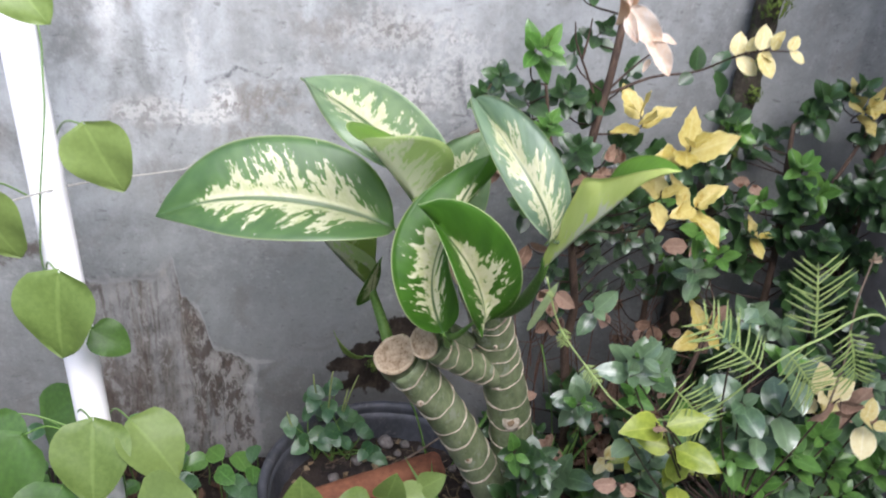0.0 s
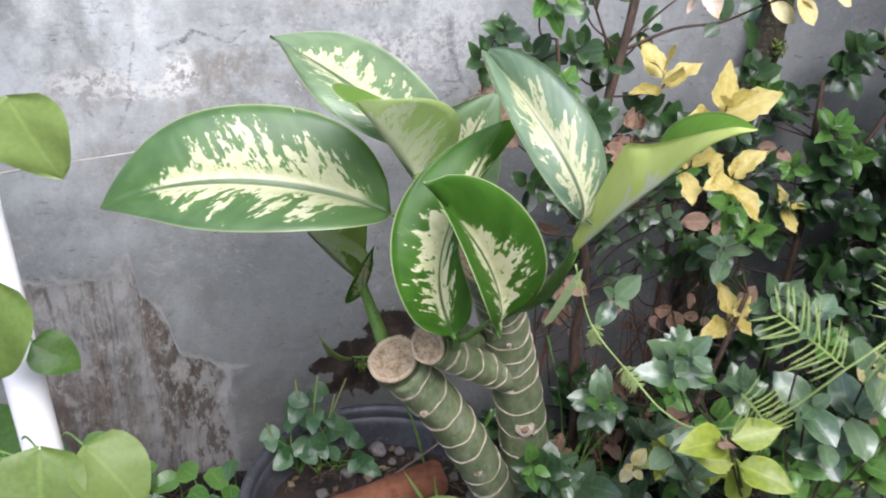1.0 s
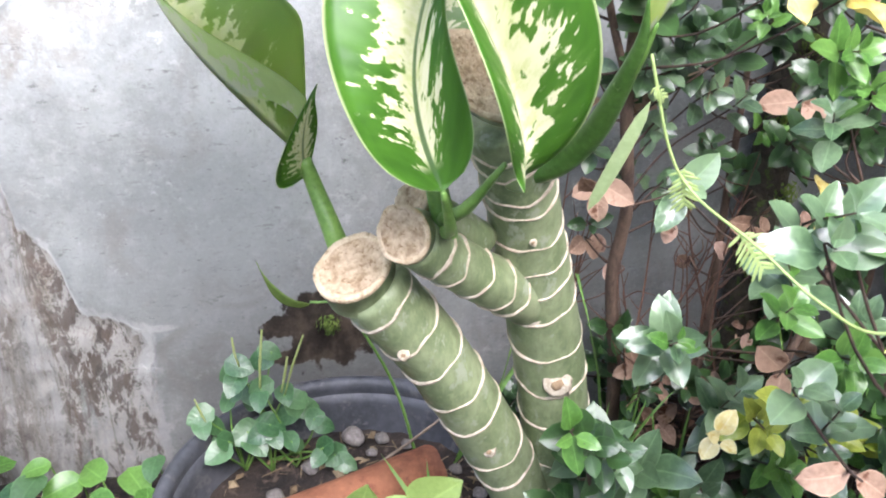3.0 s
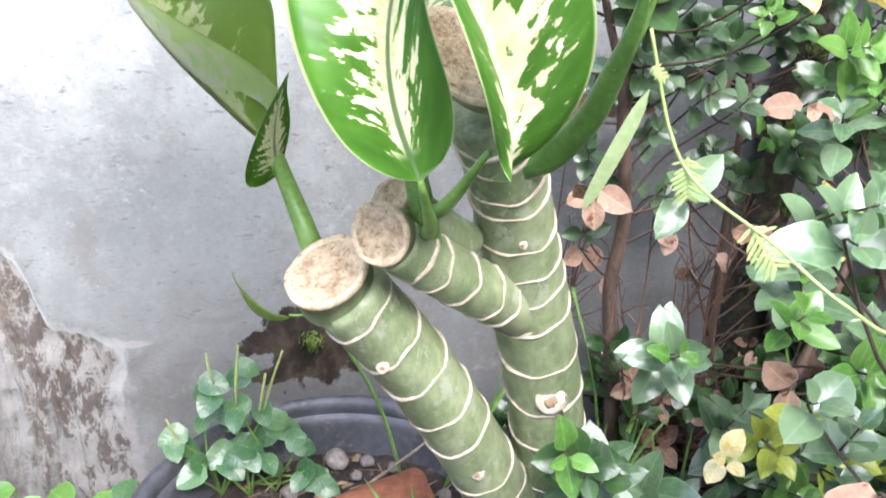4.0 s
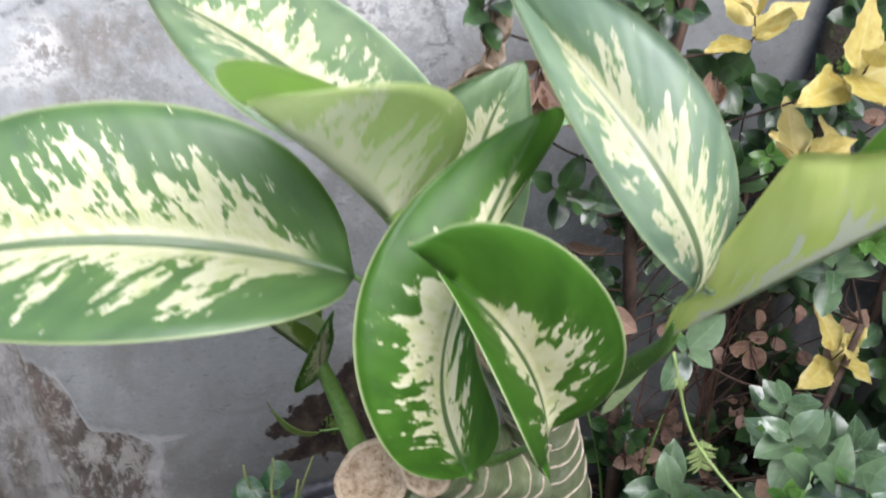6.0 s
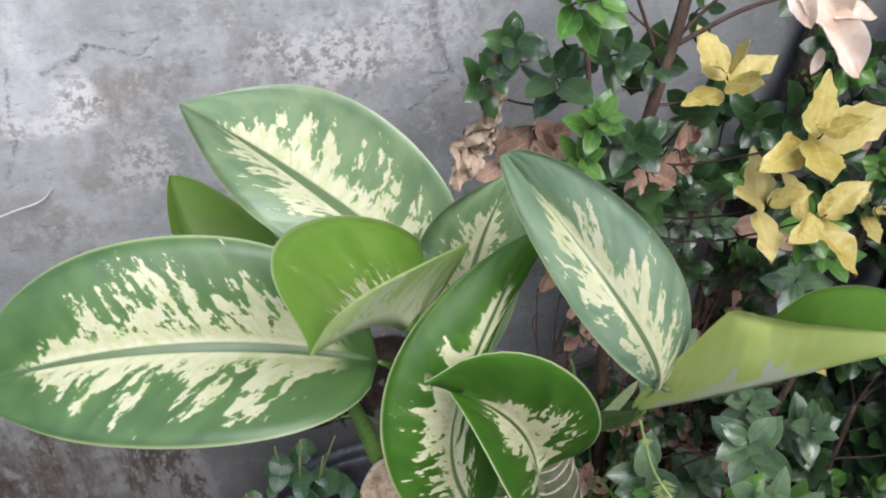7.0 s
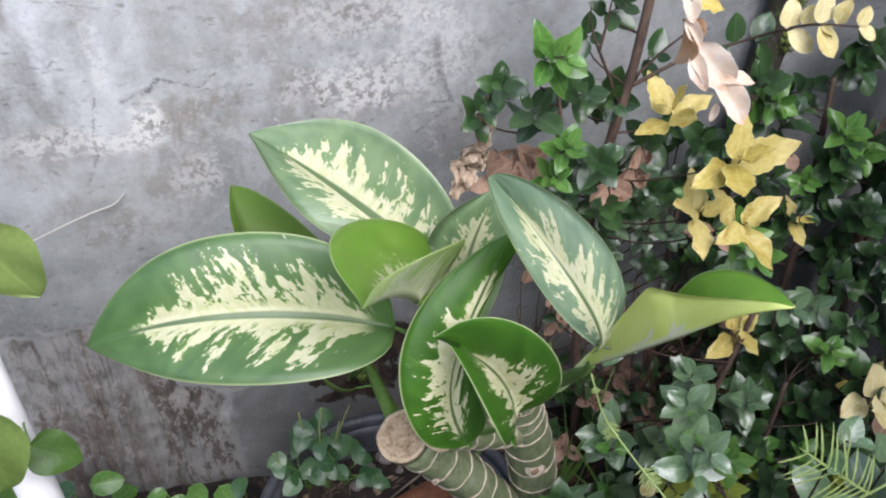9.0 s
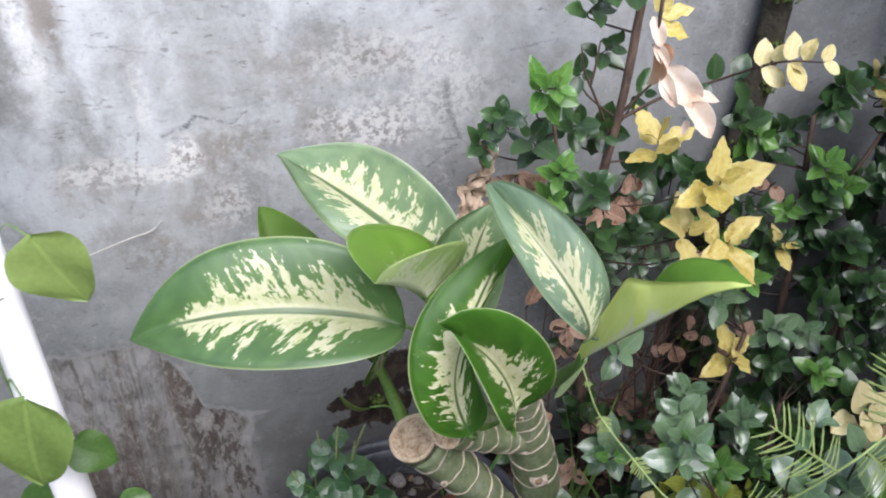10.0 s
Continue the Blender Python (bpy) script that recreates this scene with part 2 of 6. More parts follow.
    # left of the pole: a broken strip of bare brown render
    c = n.mix(n.math("MULTIPLY", n.math("MULTIPLY", spot(-0.655, 0.478, 0.045, 0.020, 0.5, 0.4), n.ramp(scab, 0.42, 0.52)), 0.85), c, (0.13, 0.10, 0.08))
    # rising damp and the shade low on the wall, painted as one darkening
    damp_shade = n.ramp(n.math("ADD", z, n.math("MULTIPLY", n.math("SUBTRACT", wob, 0.5), 0.26)), 0.48, 0.08)
    damp_shade = n.math("MULTIPLY", damp_shade, n.math("ADD", 0.28, n.math("MULTIPLY", n.math("MULTIPLY", n.ramp(x, -0.42, -0.18), n.ramp(x, 0.06, -0.04)), 0.5)))
    c = n.mix(n.math("MULTIPLY", damp_shade, 0.8), c, (0.098, 0.087, 0.078))
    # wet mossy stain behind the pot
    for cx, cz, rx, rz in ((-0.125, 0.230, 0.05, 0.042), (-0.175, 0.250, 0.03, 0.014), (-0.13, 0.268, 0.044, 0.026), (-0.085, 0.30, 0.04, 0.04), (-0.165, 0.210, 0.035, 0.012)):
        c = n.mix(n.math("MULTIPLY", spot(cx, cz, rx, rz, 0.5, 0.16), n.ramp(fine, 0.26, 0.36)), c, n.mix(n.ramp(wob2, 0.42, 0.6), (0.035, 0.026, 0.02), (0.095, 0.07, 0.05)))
    h = n.math("ADD", n.math("MULTIPLY", grain, 0.35), n.math("ADD", n.math("MULTIPLY", fine, 0.6), n.math("MULTIPLY", n.math("MULTIPLY", patch, scab), 1.4)))
    h = n.math("SUBTRACT", h, n.math("MULTIPLY", pits, 0.5))
    n.bump(n.math("ADD", h, n.math("MULTIPLY", grit, 0.25)), 0.45, 0.004)
    c = n.mix(1.0, c, (0.905, 0.935, 0.915), "MULTIPLY")
    return n.finish(c, n.ramp(grain, -0.6, 1.2), 0.25)


def variegated(name, spread, seed, flip=False, under=False, dark=(0.036, 0.135, 0.022), young=0.0, end=0.8, thin=0.26, pale=1.0, freq=1.0, root=-0.10, cut=1.0, through=0.62, gloss=0.55, tint=(0.44, 0.54, 0.23)):
    """A dumb-cane blade: deep green with a feathered cream flash along the midrib; uv.x runs base to tip, uv.y edge to edge."""
    n = Nodes(name)
    u, v, _ = n.sep(n.coords("UV"))
    if flip:
        u = n.math("SUBTRACT", 1.0, u)
    w = n.math("SUBTRACT", n.math("MULTIPLY", v, 2.0), 1.0)
    a = n.math("ABSOLUTE", w)
    sidew = n.math("MULTIPLY", n.math("GREATER_THAN", w, 0.0), 7.3)
    q = n.math("SUBTRACT", u, n.math("MULTIPLY", a, 0.15 if cut == 1.0 else 0.23))
    streak = n.noise(n.joined(n.math("MULTIPLY", q, 20.0 * freq), n.math("MULTIPLY", a, 1.8), n.math("ADD", sidew, seed)), 1.0, 2, 0.5)
    feather = n.noise(n.joined(n.math("MULTIPLY", q, 46.0 * freq), n.math("MULTIPLY", a, 3.0 + 5.0 * cut), n.math("ADD", sidew, seed + 3)), 1.0, 4, 0.66)
    reach = n.math("MULTIPLY", n.math("MULTIPLY", n.ramp(q, root, root + 0.20), n.ramp(u, end + 0.05, end - 0.20)), spread)
    finger = n.math("ADD", 0.38, n.math("MULTIPLY", n.ramp(streak, 0.41, 0.58), 0.68))
    fray = n.math("MULTIPLY", n.math("SUBTRACT", feather, 0.5), n.math("ADD", 0.50, n.math("MULTIPLY", a, 0.95)))
    body = n.math("SUBTRACT", n.math("ADD", n.math("MULTIPLY", reach, finger), fray), a)
    live = n.math("MULTIPLY", n.ramp(u, end + 0.04, end - 0.06), n.ramp(u, 0.05, 0.11) if root > -0.2 else 1.0)
    slit = n.noise(n.joined(n.math("MULTIPLY", q, 30.0 * freq), n.math("MULTIPLY", a, 5.0), n.math("ADD", sidew, seed + 12)), 1.0, 3, 0.6)
    slit = n.math("MULTIPLY", n.ramp(slit, 0.555 + 0.07 * (1 - cut), 0.595 + 0.07 * (1 - cut)), n.ramp(a, 0.08, 0.24))
    cream = n.math("MULTIPLY", n.ramp(body, -0.012, 0.03), n.math("SUBTRACT", 1.0, slit))
    sliver = n.noise(n.joined(n.math("MULTIPLY", q, 44.0), n.math("MULTIPLY", a, 5.0), n.math("ADD", sidew, seed + 21)), 1.0, 2, 0.5)
    sliver = n.math("MULTIPLY", n.ramp(sliver, 0.63, 0.67), n.math("MULTIPLY", n.ramp(body, -0.26, -0.10), n.ramp(reach, 0.10, 0.25)))
    cream = n.math("MULTIPLY", n.math("MAXIMUM", cream, sliver), live)
    mid = n.ramp(a, n.math("SUBTRACT", 0.092, n.math("MULTIPLY", u, 0.058)), n.math("SUBTRACT", 0.055, n.math("MULTIPLY", u, 0.038)))
    tone = n.noise(n.joined(n.math("MULTIPLY", q, 12.0), n.math("MULTIPLY", a, 2.5), seed + 9.0), 1.0, 3, 0.5)
    if under:
        g = n.mix(n.ramp(tone, 0.3, 0.7), tuple(pale * q for q in tint), tuple(pale * q for q in (tint[0] + 0.10, tint[1] + 0.09, tint[2] + 0.08)))
        c = n.mix(n.math("MULTIPLY", cream, 0.9), g, (0.93, 0.94, 0.74))
        c = n.mix(n.math("MULTIPLY", mid, 0.7), c, (0.33, 0.50, 0.13))
        rough = 0.45
    else:
        g = n.mix(n.ramp(tone, 0.3, 0.7), dark, tuple(q * k for q, k in zip(dark, (1.7, 1.5, 1.5))))
        g = n.mix(young, g, (0.15, 0.33, 0.035))
        halo = n.math("MULTIPLY", n.ramp(body, -0.22, 0.02), live)
        g = n.mix(n.math("MULTIPLY", halo, 0.30), g, (0.17, 0.33, 0.06))
        cc = n.mix(n.ramp(feather, 0.3, 0.62), (0.56, 0.62, 0.26), (0.76, 0.76, 0.50))
        c = n.mix(cream, g, cc)
        c = n.mix(n.math("MULTIPLY", mid, 0.97), c, (0.082, 0.165, 0.05))
        c = n.mix(n.ramp(a, 0.965, 0.995), c, (0.42, 0.52, 0.24))
        rough = n.math("ADD", 0.40, n.math("MULTIPLY", tone, 0.12))
    ribs = n.math("ADD", n.math("SINE", n.math("MULTIPLY", q, 130.0)), n.math("MULTIPLY", n.math("SINE", n.math("ADD", n.math("MULTIPLY", q, 46.0), n.math("MULTIPLY", tone, 5.0))), 1.6))
    h = n.math("ADD", n.math("MULTIPLY", ribs, 0.3), n.math("MULTIPLY", mid, -1.6 if not under else 2.0))
    n.bump(n.math("ADD", h, n.math("MULTIPLY", tone, 0.8)), 0.14, 0.0012)
    glow = n.mix(n.math("MULTIPLY", cream, 0.8), (0.56 * pale, 0.70 * pale, 0.30 * pale) if under else (0.75, 0.90, 0.42) if thin > 0.4 else (0.22, 0.46, 0.06), (1.0, 1.0, 0.82))
    return n.finish(c, rough, gloss, through if under else thin, glow)


def leafy(name, dark, light, tip=None, rough=0.32, lets_light=0.2, vein=0.25, blotch=None, spec=0.5, relief=0.16, rim=0.35, mottle=0.3, clean=0.70):
    """A small plain leaf; every leaf takes its own tone."""
    n = Nodes(name)
    u, v, _ = n.sep(n.coords("UV"))
    a = n.math("ABSOLUTE", n.math("SUBTRACT", n.math("MULTIPLY", v, 2.0), 1.0))
    r = n.random()
    c = n.mix(r, dark, light)
    if tip:
        c = n.mix(n.ramp(n.math("ADD", u, n.math("MULTIPLY", r, 0.5)), 0.8, 1.3), c, tip)
    tone = n.noise(n.coords(), 160, 4, 0.6)
    c = n.mix(n.math("MULTIPLY", n.ramp(tone, 0.35, 0.7), mottle), c, tuple(min(1.0, 1.7 * q) for q in light))
    if blotch:
        c = n.mix(n.ramp(n.noise(n.node("VectorMath", n.coords(), n.joined(r, n.math("MULTIPLY", r, 7.0), 0.0)).outputs[0], 55, 4, 0.6), 0.56, 0.66), c, blotch)
    c = n.mix(n.math("MULTIPLY", n.ramp(a, 0.09, 0.02), vein), c, tuple(min(1.0, 2.2 * q + 0.03) for q in light))
    c = n.mix(n.math("MULTIPLY", n.ramp(a, 0.86, 0.98), rim), c, tuple(min(1.0, 1.9 * q + 0.02) for q in light))
    q = n.math("SUBTRACT", u, n.math("MULTIPLY", a, 0.25))
    h = n.math("ADD", n.math("MULTIPLY", n.math("SINE", n.math("MULTIPLY", q, 38.0)), 0.5), n.math("MULTIPLY", n.ramp(a, 0.12, 0.0), -1.5))
    n.bump(n.math("ADD", h, tone), relief, 0.0012)
    return n.finish(c, rough, spec, lets_light, None, clean)


def surface(name, low, high, scale, rough=0.7, bump=0.4, depth=0.003, spots=None, stretch=(1, 1, 1), spec=0.4, fine=6.0, vary=0.0, clean=0.70):
    """Two-scale mottled surface in object space."""
    n = Nodes(name)
    o = n.scaled(n.coords(), stretch)
    big = n.noise(o, scale, 5, 0.6, 0.4)
    small = n.noise(o, scale * fine, 4, 0.65)
    c = n.mix(n.ramp(big, 0.32, 0.68), low, high)
    c = n.mix(n.math("MULTIPLY", n.ramp(small, 0.45, 0.7), 0.35), c, tuple(min(1.0, 1.5 * q) for q in high))
    c = n.mix(n.math("MULTIPLY", n.ramp(small, 0.45, 0.3), 0.35), c, tuple(0.5 * q for q in low))
    if spots:
        c = n.mix(n.ramp(n.noise(o, scale * 2.7, 4, 0.7), 0.56, 0.66), c, spots)
    if vary:
        c = n.mix(n.math("MULTIPLY", n.random(), vary), c, tuple(0.35 * q for q in low))
    n.bump(n.math("ADD", big, n.math("MULTIPLY", small, 0.7)), bump, depth)
    return n.finish(c, rough, spec, clean=clean)


def white_plastic():
    """Bright white pipe with the faintest soiling."""
    n = Nodes("white_pvc")
    o = n.scaled(n.coords(), (1, 1, 0.25))
    c = n.mix(n.math("MULTIPLY", n.ramp(n.noise(o, 40, 5, 0.65), 0.58, 0.75), 0.25), (0.93, 0.93, 0.91), (0.70, 0.69, 0.64))
    n.bump(n.noise(o, 120, 3, 0.6), 0.05, 0.0005)
    return n.finish(c, 0.35, 0.5, clean=1.0)


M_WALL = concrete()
M_PLAIN = surface("plain_cement", (0.22, 0.22, 0.22), (0.36, 0.36, 0.36), 3, 0.9, 0.4, 0.004)
M_BOUNCE_WALL = surface("bounce_wall_render", (0.66, 0.65, 0.62), (0.76, 0.75, 0.72), 3, 0.9, 0.3, 0.003, clean=1.0)
M_BOUNCE_SLAB = surface("bounce_slab_cement", (0.42, 0.40, 0.36), (0.58, 0.56, 0.51), 4, 0.9, 0.4, 0.003, clean=1.0)
M_EARTH = surface("dark_garden_soil", (0.012, 0.009, 0.007), (0.040, 0.028, 0.020), 22, 0.9, 0.8, 0.008, (0.10, 0.072, 0.052))
M_UNDER = variegated("dumb_cane_underside", 0.50, 2.0, under=True, freq=0.7)
M_UNDER_WIDE = variegated("dumb_cane_splashed_underside", 0.78, 33.0, under=True, end=0.9, pale=1.25, freq=0.7, root=-0.45, through=0.48)
M_UNDER_PALE = variegated("dumb_cane_pale_underside", 0.62, 51.0, under=True, end=0.95, pale=1.5, freq=0.7, root=-0.2, through=0.42)
M_ROLLED = variegated("dumb_cane_rolled_blade", 0.38, 6.0, under=True, end=0.62, pale=1.5, freq=0.8, root=-0.4, through=0.42, tint=(0.52, 0.60, 0.14))
M_STALK = surface("pale_green_stalk", (0.11, 0.24, 0.04), (0.19, 0.34, 0.075), 40, 0.4, 0.2, 0.001)
M_SHEATH = surface("dark_green_sheath", (0.05, 0.135, 0.02), (0.095, 0.21, 0.04), 40, 0.35, 0.2, 0.001)
M_STEM = surface("ringed_green_stem", (0.155, 0.205, 0.093), (0.280, 0.330, 0.178), 26, 0.45, 0.35, 0.0015, (0.33, 0.37, 0.26), (1, 1, 0.6), 0.35)
M_SCAR = surface("pale_corky_ring", (0.44, 0.37, 0.26), (0.68, 0.60, 0.46), 120, 0.8, 0.6, 0.001)
M_CUT = surface("dry_cut_pith", (0.58, 0.44, 0.28), (0.76, 0.61, 0.42), 70, 0.9, 0.9, 0.002, (0.36, 0.26, 0.15), (1, 1, 1), 0.1)
M_PITH = surface("fibrous_pith", (0.40, 0.29, 0.175), (0.68, 0.53, 0.36), 110, 0.95, 0.9, 0.003, (0.30, 0.20, 0.11), (1, 1, 1), 0.1, 3.0)
M_BARKRIM = surface("brown_cut_rim", (0.20, 0.13, 0.07), (0.40, 0.29, 0.17), 60, 0.85, 0.6, 0.001)
M_POT = surface("grey_plastic", (0.042, 0.046, 0.052), (0.085, 0.09, 0.10), 18, 0.5, 0.15, 0.001, (0.13, 0.13, 0.13), (1, 1, 1), 0.4)
M_CLAY = surface("terracotta", (0.18, 0.066, 0.033), (0.29, 0.12, 0.06), 20, 0.8, 0.4, 0.002, (0.21, 0.075, 0.04), (1, 1, 1), 0.3)
M_PVC = white_plastic()
M_STONE = surface("grey_pebble", (0.16, 0.14, 0.12), (0.34, 0.31, 0.28), 45, 0.85, 0.5, 0.002, vary=0.6)
M_BARK = surface("brown_shrub_bark", (0.062, 0.040, 0.028), (0.15, 0.10, 0.068), 60, 0.85, 0.7, 0.002, None, (1, 1, 0.3))
M_TWIG = surface("thin_dark_twig", (0.035, 0.023, 0.016), (0.09, 0.055, 0.036), 70, 0.8, 0.4, 0.001, None, (1, 1, 0.4))
M_MOSSBARK = surface("mossy_dark_bark", (0.028, 0.024, 0.016), (0.075, 0.062, 0.04), 30, 0.95, 1.0, 0.006, (0.075, 0.115, 0.022))
M_MOSS = surface("bright_moss", (0.06, 0.105, 0.014), (0.155, 0.215, 0.035), 90, 0.95, 0.8, 0.003)
M_SHRUB = leafy("glossy_shrub_leaf", (0.011, 0.036, 0.010), (0.042, 0.102, 0.024), (0.050, 0.115, 0.030), 0.36, 0.08, relief=0.06, spec=0.65)
M_FRESH = leafy("fresh_shrub_leaf", (0.065, 0.185, 0.028), (0.150, 0.315, 0.062), None, 0.32, 0.20, relief=0.06)
M_GREY = leafy("grey_green_leaf", (0.058, 0.135, 0.052), (0.170, 0.270, 0.130), None, 0.34, 0.10, relief=0.06, spec=1.0)
M_YELLOW = leafy("yellowed_leaf", (0.61, 0.48, 0.085), (0.80, 0.67, 0.23), (0.76, 0.61, 0.20), 0.5, 0.25, 0.2, (0.58, 0.42, 0.08))
M_PALEY = leafy("pale_yellow_leaf", (0.69, 0.58, 0.20), (0.81, 0.72, 0.37), None, 0.5, 0.25, 0.2, (0.66, 0.50, 0.14), clean=0.85)
M_LIME = leafy("lime_leaf", (0.29, 0.41, 0.040), (0.44, 0.50, 0.075), None, 0.35, 0.3, 0.2, relief=0.04)
M_DRY = leafy("dry_pink_brown_leaf", (0.27, 0.165, 0.108), (0.46, 0.31, 0.215), None, 0.7, 0.15, 0.2, (0.19, 0.09, 0.05), 0.25)
M_PINK = leafy("dry_pinkish_leaf", (0.38, 0.235, 0.165), (0.56, 0.39, 0.30), None, 0.7, 0.2, 0.15, (0.22, 0.11, 0.07), 0.25)
M_CRUMPLE = leafy("crumpled_brown_leaf", (0.40, 0.28, 0.175), (0.64, 0.50, 0.36), None, 0.8, 0.15, 0.1, (0.16, 0.09, 0.055), 0.2, 0.8)
M_DRYPALE = leafy("papery_pale_leaf", (0.80, 0.63, 0.45), (0.89, 0.76, 0.60), (0.76, 0.54, 0.36), 0.7, 0.40, 0.15, None, 0.2, 0.04, clean=0.95)
M_RUST = leafy("rust_brown_leaf", (0.42, 0.22, 0.11), (0.58, 0.34, 0.19), (0.70, 0.50, 0.33), 0.7, 0.25, 0.15, None, 0.2, 0.1)
M_REDTWIG = surface("reddish_dry_twig", (0.095, 0.048, 0.030), (0.19, 0.105, 0.068), 70, 0.85, 0.4, 0.001, None, (1, 1, 0.4))
M_VINE = leafy("soft_vine_leaf", (0.16, 0.26, 0.05), (0.27, 0.38, 0.10), None, 0.5, 0.3, 0.14, None, relief=0.10, rim=0.05, mottle=0.16)
# M_VINE darkened: shade is put into the colour of the lower leaves
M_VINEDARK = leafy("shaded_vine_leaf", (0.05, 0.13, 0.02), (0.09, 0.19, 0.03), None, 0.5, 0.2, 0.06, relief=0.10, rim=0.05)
M_FERN = leafy("feathery_vine_leaf", (0.30, 0.43, 0.12), (0.40, 0.52, 0.18), None, 0.5, 0.25, 0.0)
M_HERB = leafy("round_herb_leaf", (0.032, 0.105, 0.036), (0.090, 0.185, 0.072), None, 0.35, 0.12, 0.15, relief=0.12)
M_GRASS = leafy("grass_blade", (0.10, 0.24, 0.04), (0.20, 0.36, 0.08), None, 0.5, 0.25, 0.1)
M_TENDRIL = surface("dry_tendril", (0.42, 0.42, 0.36), (0.55, 0.54, 0.47), 60, 0.8, 0.2, 0.001)
M_STICK = surface("dry_brown_stick", (0.17, 0.125, 0.085), (0.30, 0.235, 0.17), 60, 0.85, 0.5, 0.001)
M_TORN = leafy("torn_pale_sheath", (0.40, 0.58, 0.24), (0.48, 0.64, 0.30), None, 0.5, 0.3, 0.0, relief=0.05)
M_SPIKE = surface("yellow_green_spike", (0.30, 0.38, 0.10), (0.42, 0.48, 0.18), 200, 0.7, 0.6, 0.001)


# ---- builders ----
rnd = random.Random(7)


def mesh_of(name, verts, faces, mats, uvs=None, slots=None, smooth=True):
    me = bpy.data.meshes.new(name)
    me.from_pydata([tuple(v) for v in verts], [], faces)
    for m in mats:
        me.materials.append(m)
    if slots is not None:
        me.polygons.foreach_set("material_index", slots)
    if uvs is not None:
        layer = me.uv_layers.new(name="uv")
        for loop in me.loops:
            layer.data[loop.index].uv = uvs[loop.vertex_index]
    if smooth:
        me.polygons.foreach_set("use_smooth", [True] * len(me.polygons))
    me.update()
    return me


def from_bm(name, bm, material, smooth=True):
    me = bpy.data.meshes.new(name)
    bm.to_mesh(me)
    bm.free()
    me.materials.append(material)
    if smooth:
        me.polygons.foreach_set("use_smooth", [True] * len(me.polygons))
    return me


def part(name, me, parent, label="", m=None):
    ob = new(name, me)
    ob.parent = parent
    if m is not None:
        ob.matrix_local = m
    if label:
        ob["label"] = label
    return ob


def thing(name, label, category, group="", kind="", at=(0, 0, 0)):
    ob = new(name)
    ob.location = at
    ob.empty_display_size = 0.02
    return tagged(ob, label, category, group, kind)


def spline(pts, k=6):
    """A smooth line along the points."""
    p = [Vector(q) for q in pts]
    p = [2 * p[0] - p[1], *p, 2 * p[-1] - p[-2]]
    out = []
    for i in range(1, len(p) - 2):
        for j in range(k):
            t = j / k
            a, b, c, d = p[i - 1], p[i], p[i + 1], p[i + 2]
            out.append(0.5 * (2 * b + (c - a) * t + (2 * a - 5 * b + 4 * c - d) * t * t + (3 * b - a - 3 * c + d) * t ** 3))
    out.append(p[-2])
    return out


def frames_along(line):
    """Tangent and two cross directions at each point, without twist."""
    res, side = [], None
    for i, p in enumerate(line):
        t = (line[min(i + 1, len(line) - 1)] - line[max(i - 1, 0)]).normalized()
        if side is None:
            side = t.orthogonal().normalized()
        side = (side - t * side.dot(t)).normalized()
        res.append((p, t, side, t.cross(side)))
    return res


def tube(name, pts, radii, material, sides=8, k=5, rough=0.0, cap=True):
    """A round stalk along the points; radii are spread evenly over its length."""
    line = spline(pts, k) if k > 1 else [Vector(q) for q in pts]
    fr = frames_along(line)
    vs, fs = [], []
    for i, (p, t, a, b) in enumerate(fr):
        f = i / (len(fr) - 1) * (len(radii) - 1)
        j = min(int(f), len(radii) - 2)
        r = radii[j] + (radii[j + 1] - radii[j]) * (f - j)
        for s in range(sides):
            ang = 2 * math.pi * s / sides
            d = a * math.cos(ang) + b * math.sin(ang)
            rr = r * (1 + rough * (noise.noise((p + d * r) * 60) + 0.5 * noise.noise((p + d * r) * 160)))
            vs.append(p + d * rr)
    for i in range(len(fr) - 1):
        for s in range(sides):
            a0, a1 = i * sides + s, i * sides + (s + 1) % sides
            fs.append((a0, a1, a1 + sides, a0 + sides))
    if cap:
        fs.append(tuple(reversed(range(sides))))
        fs.append(tuple(range((len(fr) - 1) * sides, len(fr) * sides)))
    return mesh_of(name, vs, fs, [material])


def bow(s, a=0.6, b=0.8):
    """The outline of a blade from base to tip, 0 to 1 to 0."""
    top = a / (a + b)
    return (s ** a * (1 - s) ** b) / (top ** a * (1 - top) ** b)


def blade(name, ctrl, upper, top, under, thick=0.0007, camber=0.05, ns=34, nv=7, wave=0.0, shape=(0.6, 0.8)):
    """A large leaf with two faces: a bowed midrib (four points) and the reach of either half near base, middle and tip."""
    P, L, R = [Vector(q) for q in ctrl[:4]], [Vector(q) for q in ctrl[4:7]], [Vector(q) for q in ctrl[7:10]]

    def three(D, s):
        return D[0] * ((s - .5) * (s - .8) / .18) - D[1] * ((s - .2) * (s - .8) / .09) + D[2] * ((s - .2) * (s - .5) / .18)

    grid = []
    for i in range(ns + 1):
        s = i / ns
        s = s * s * (3 - 2 * s) * 0.35 + s * 0.65
        m = (1 - s) ** 3 * P[0] + 3 * s * (1 - s) ** 2 * P[1] + 3 * s * s * (1 - s) * P[2] + s ** 3 * P[3]
        w = max(bow(s, *shape), 0.0) + 0.004
        row = []
        for j in range(-nv, nv + 1):
            v = j / nv
            d = three(L, s) if v < 0 else three(R, s)
            row.append((m + d * (abs(v) * w), s, v, d.length * w))
        grid.append(row)
    return two_faced(name, grid, upper, top, under, thick, camber, wave)


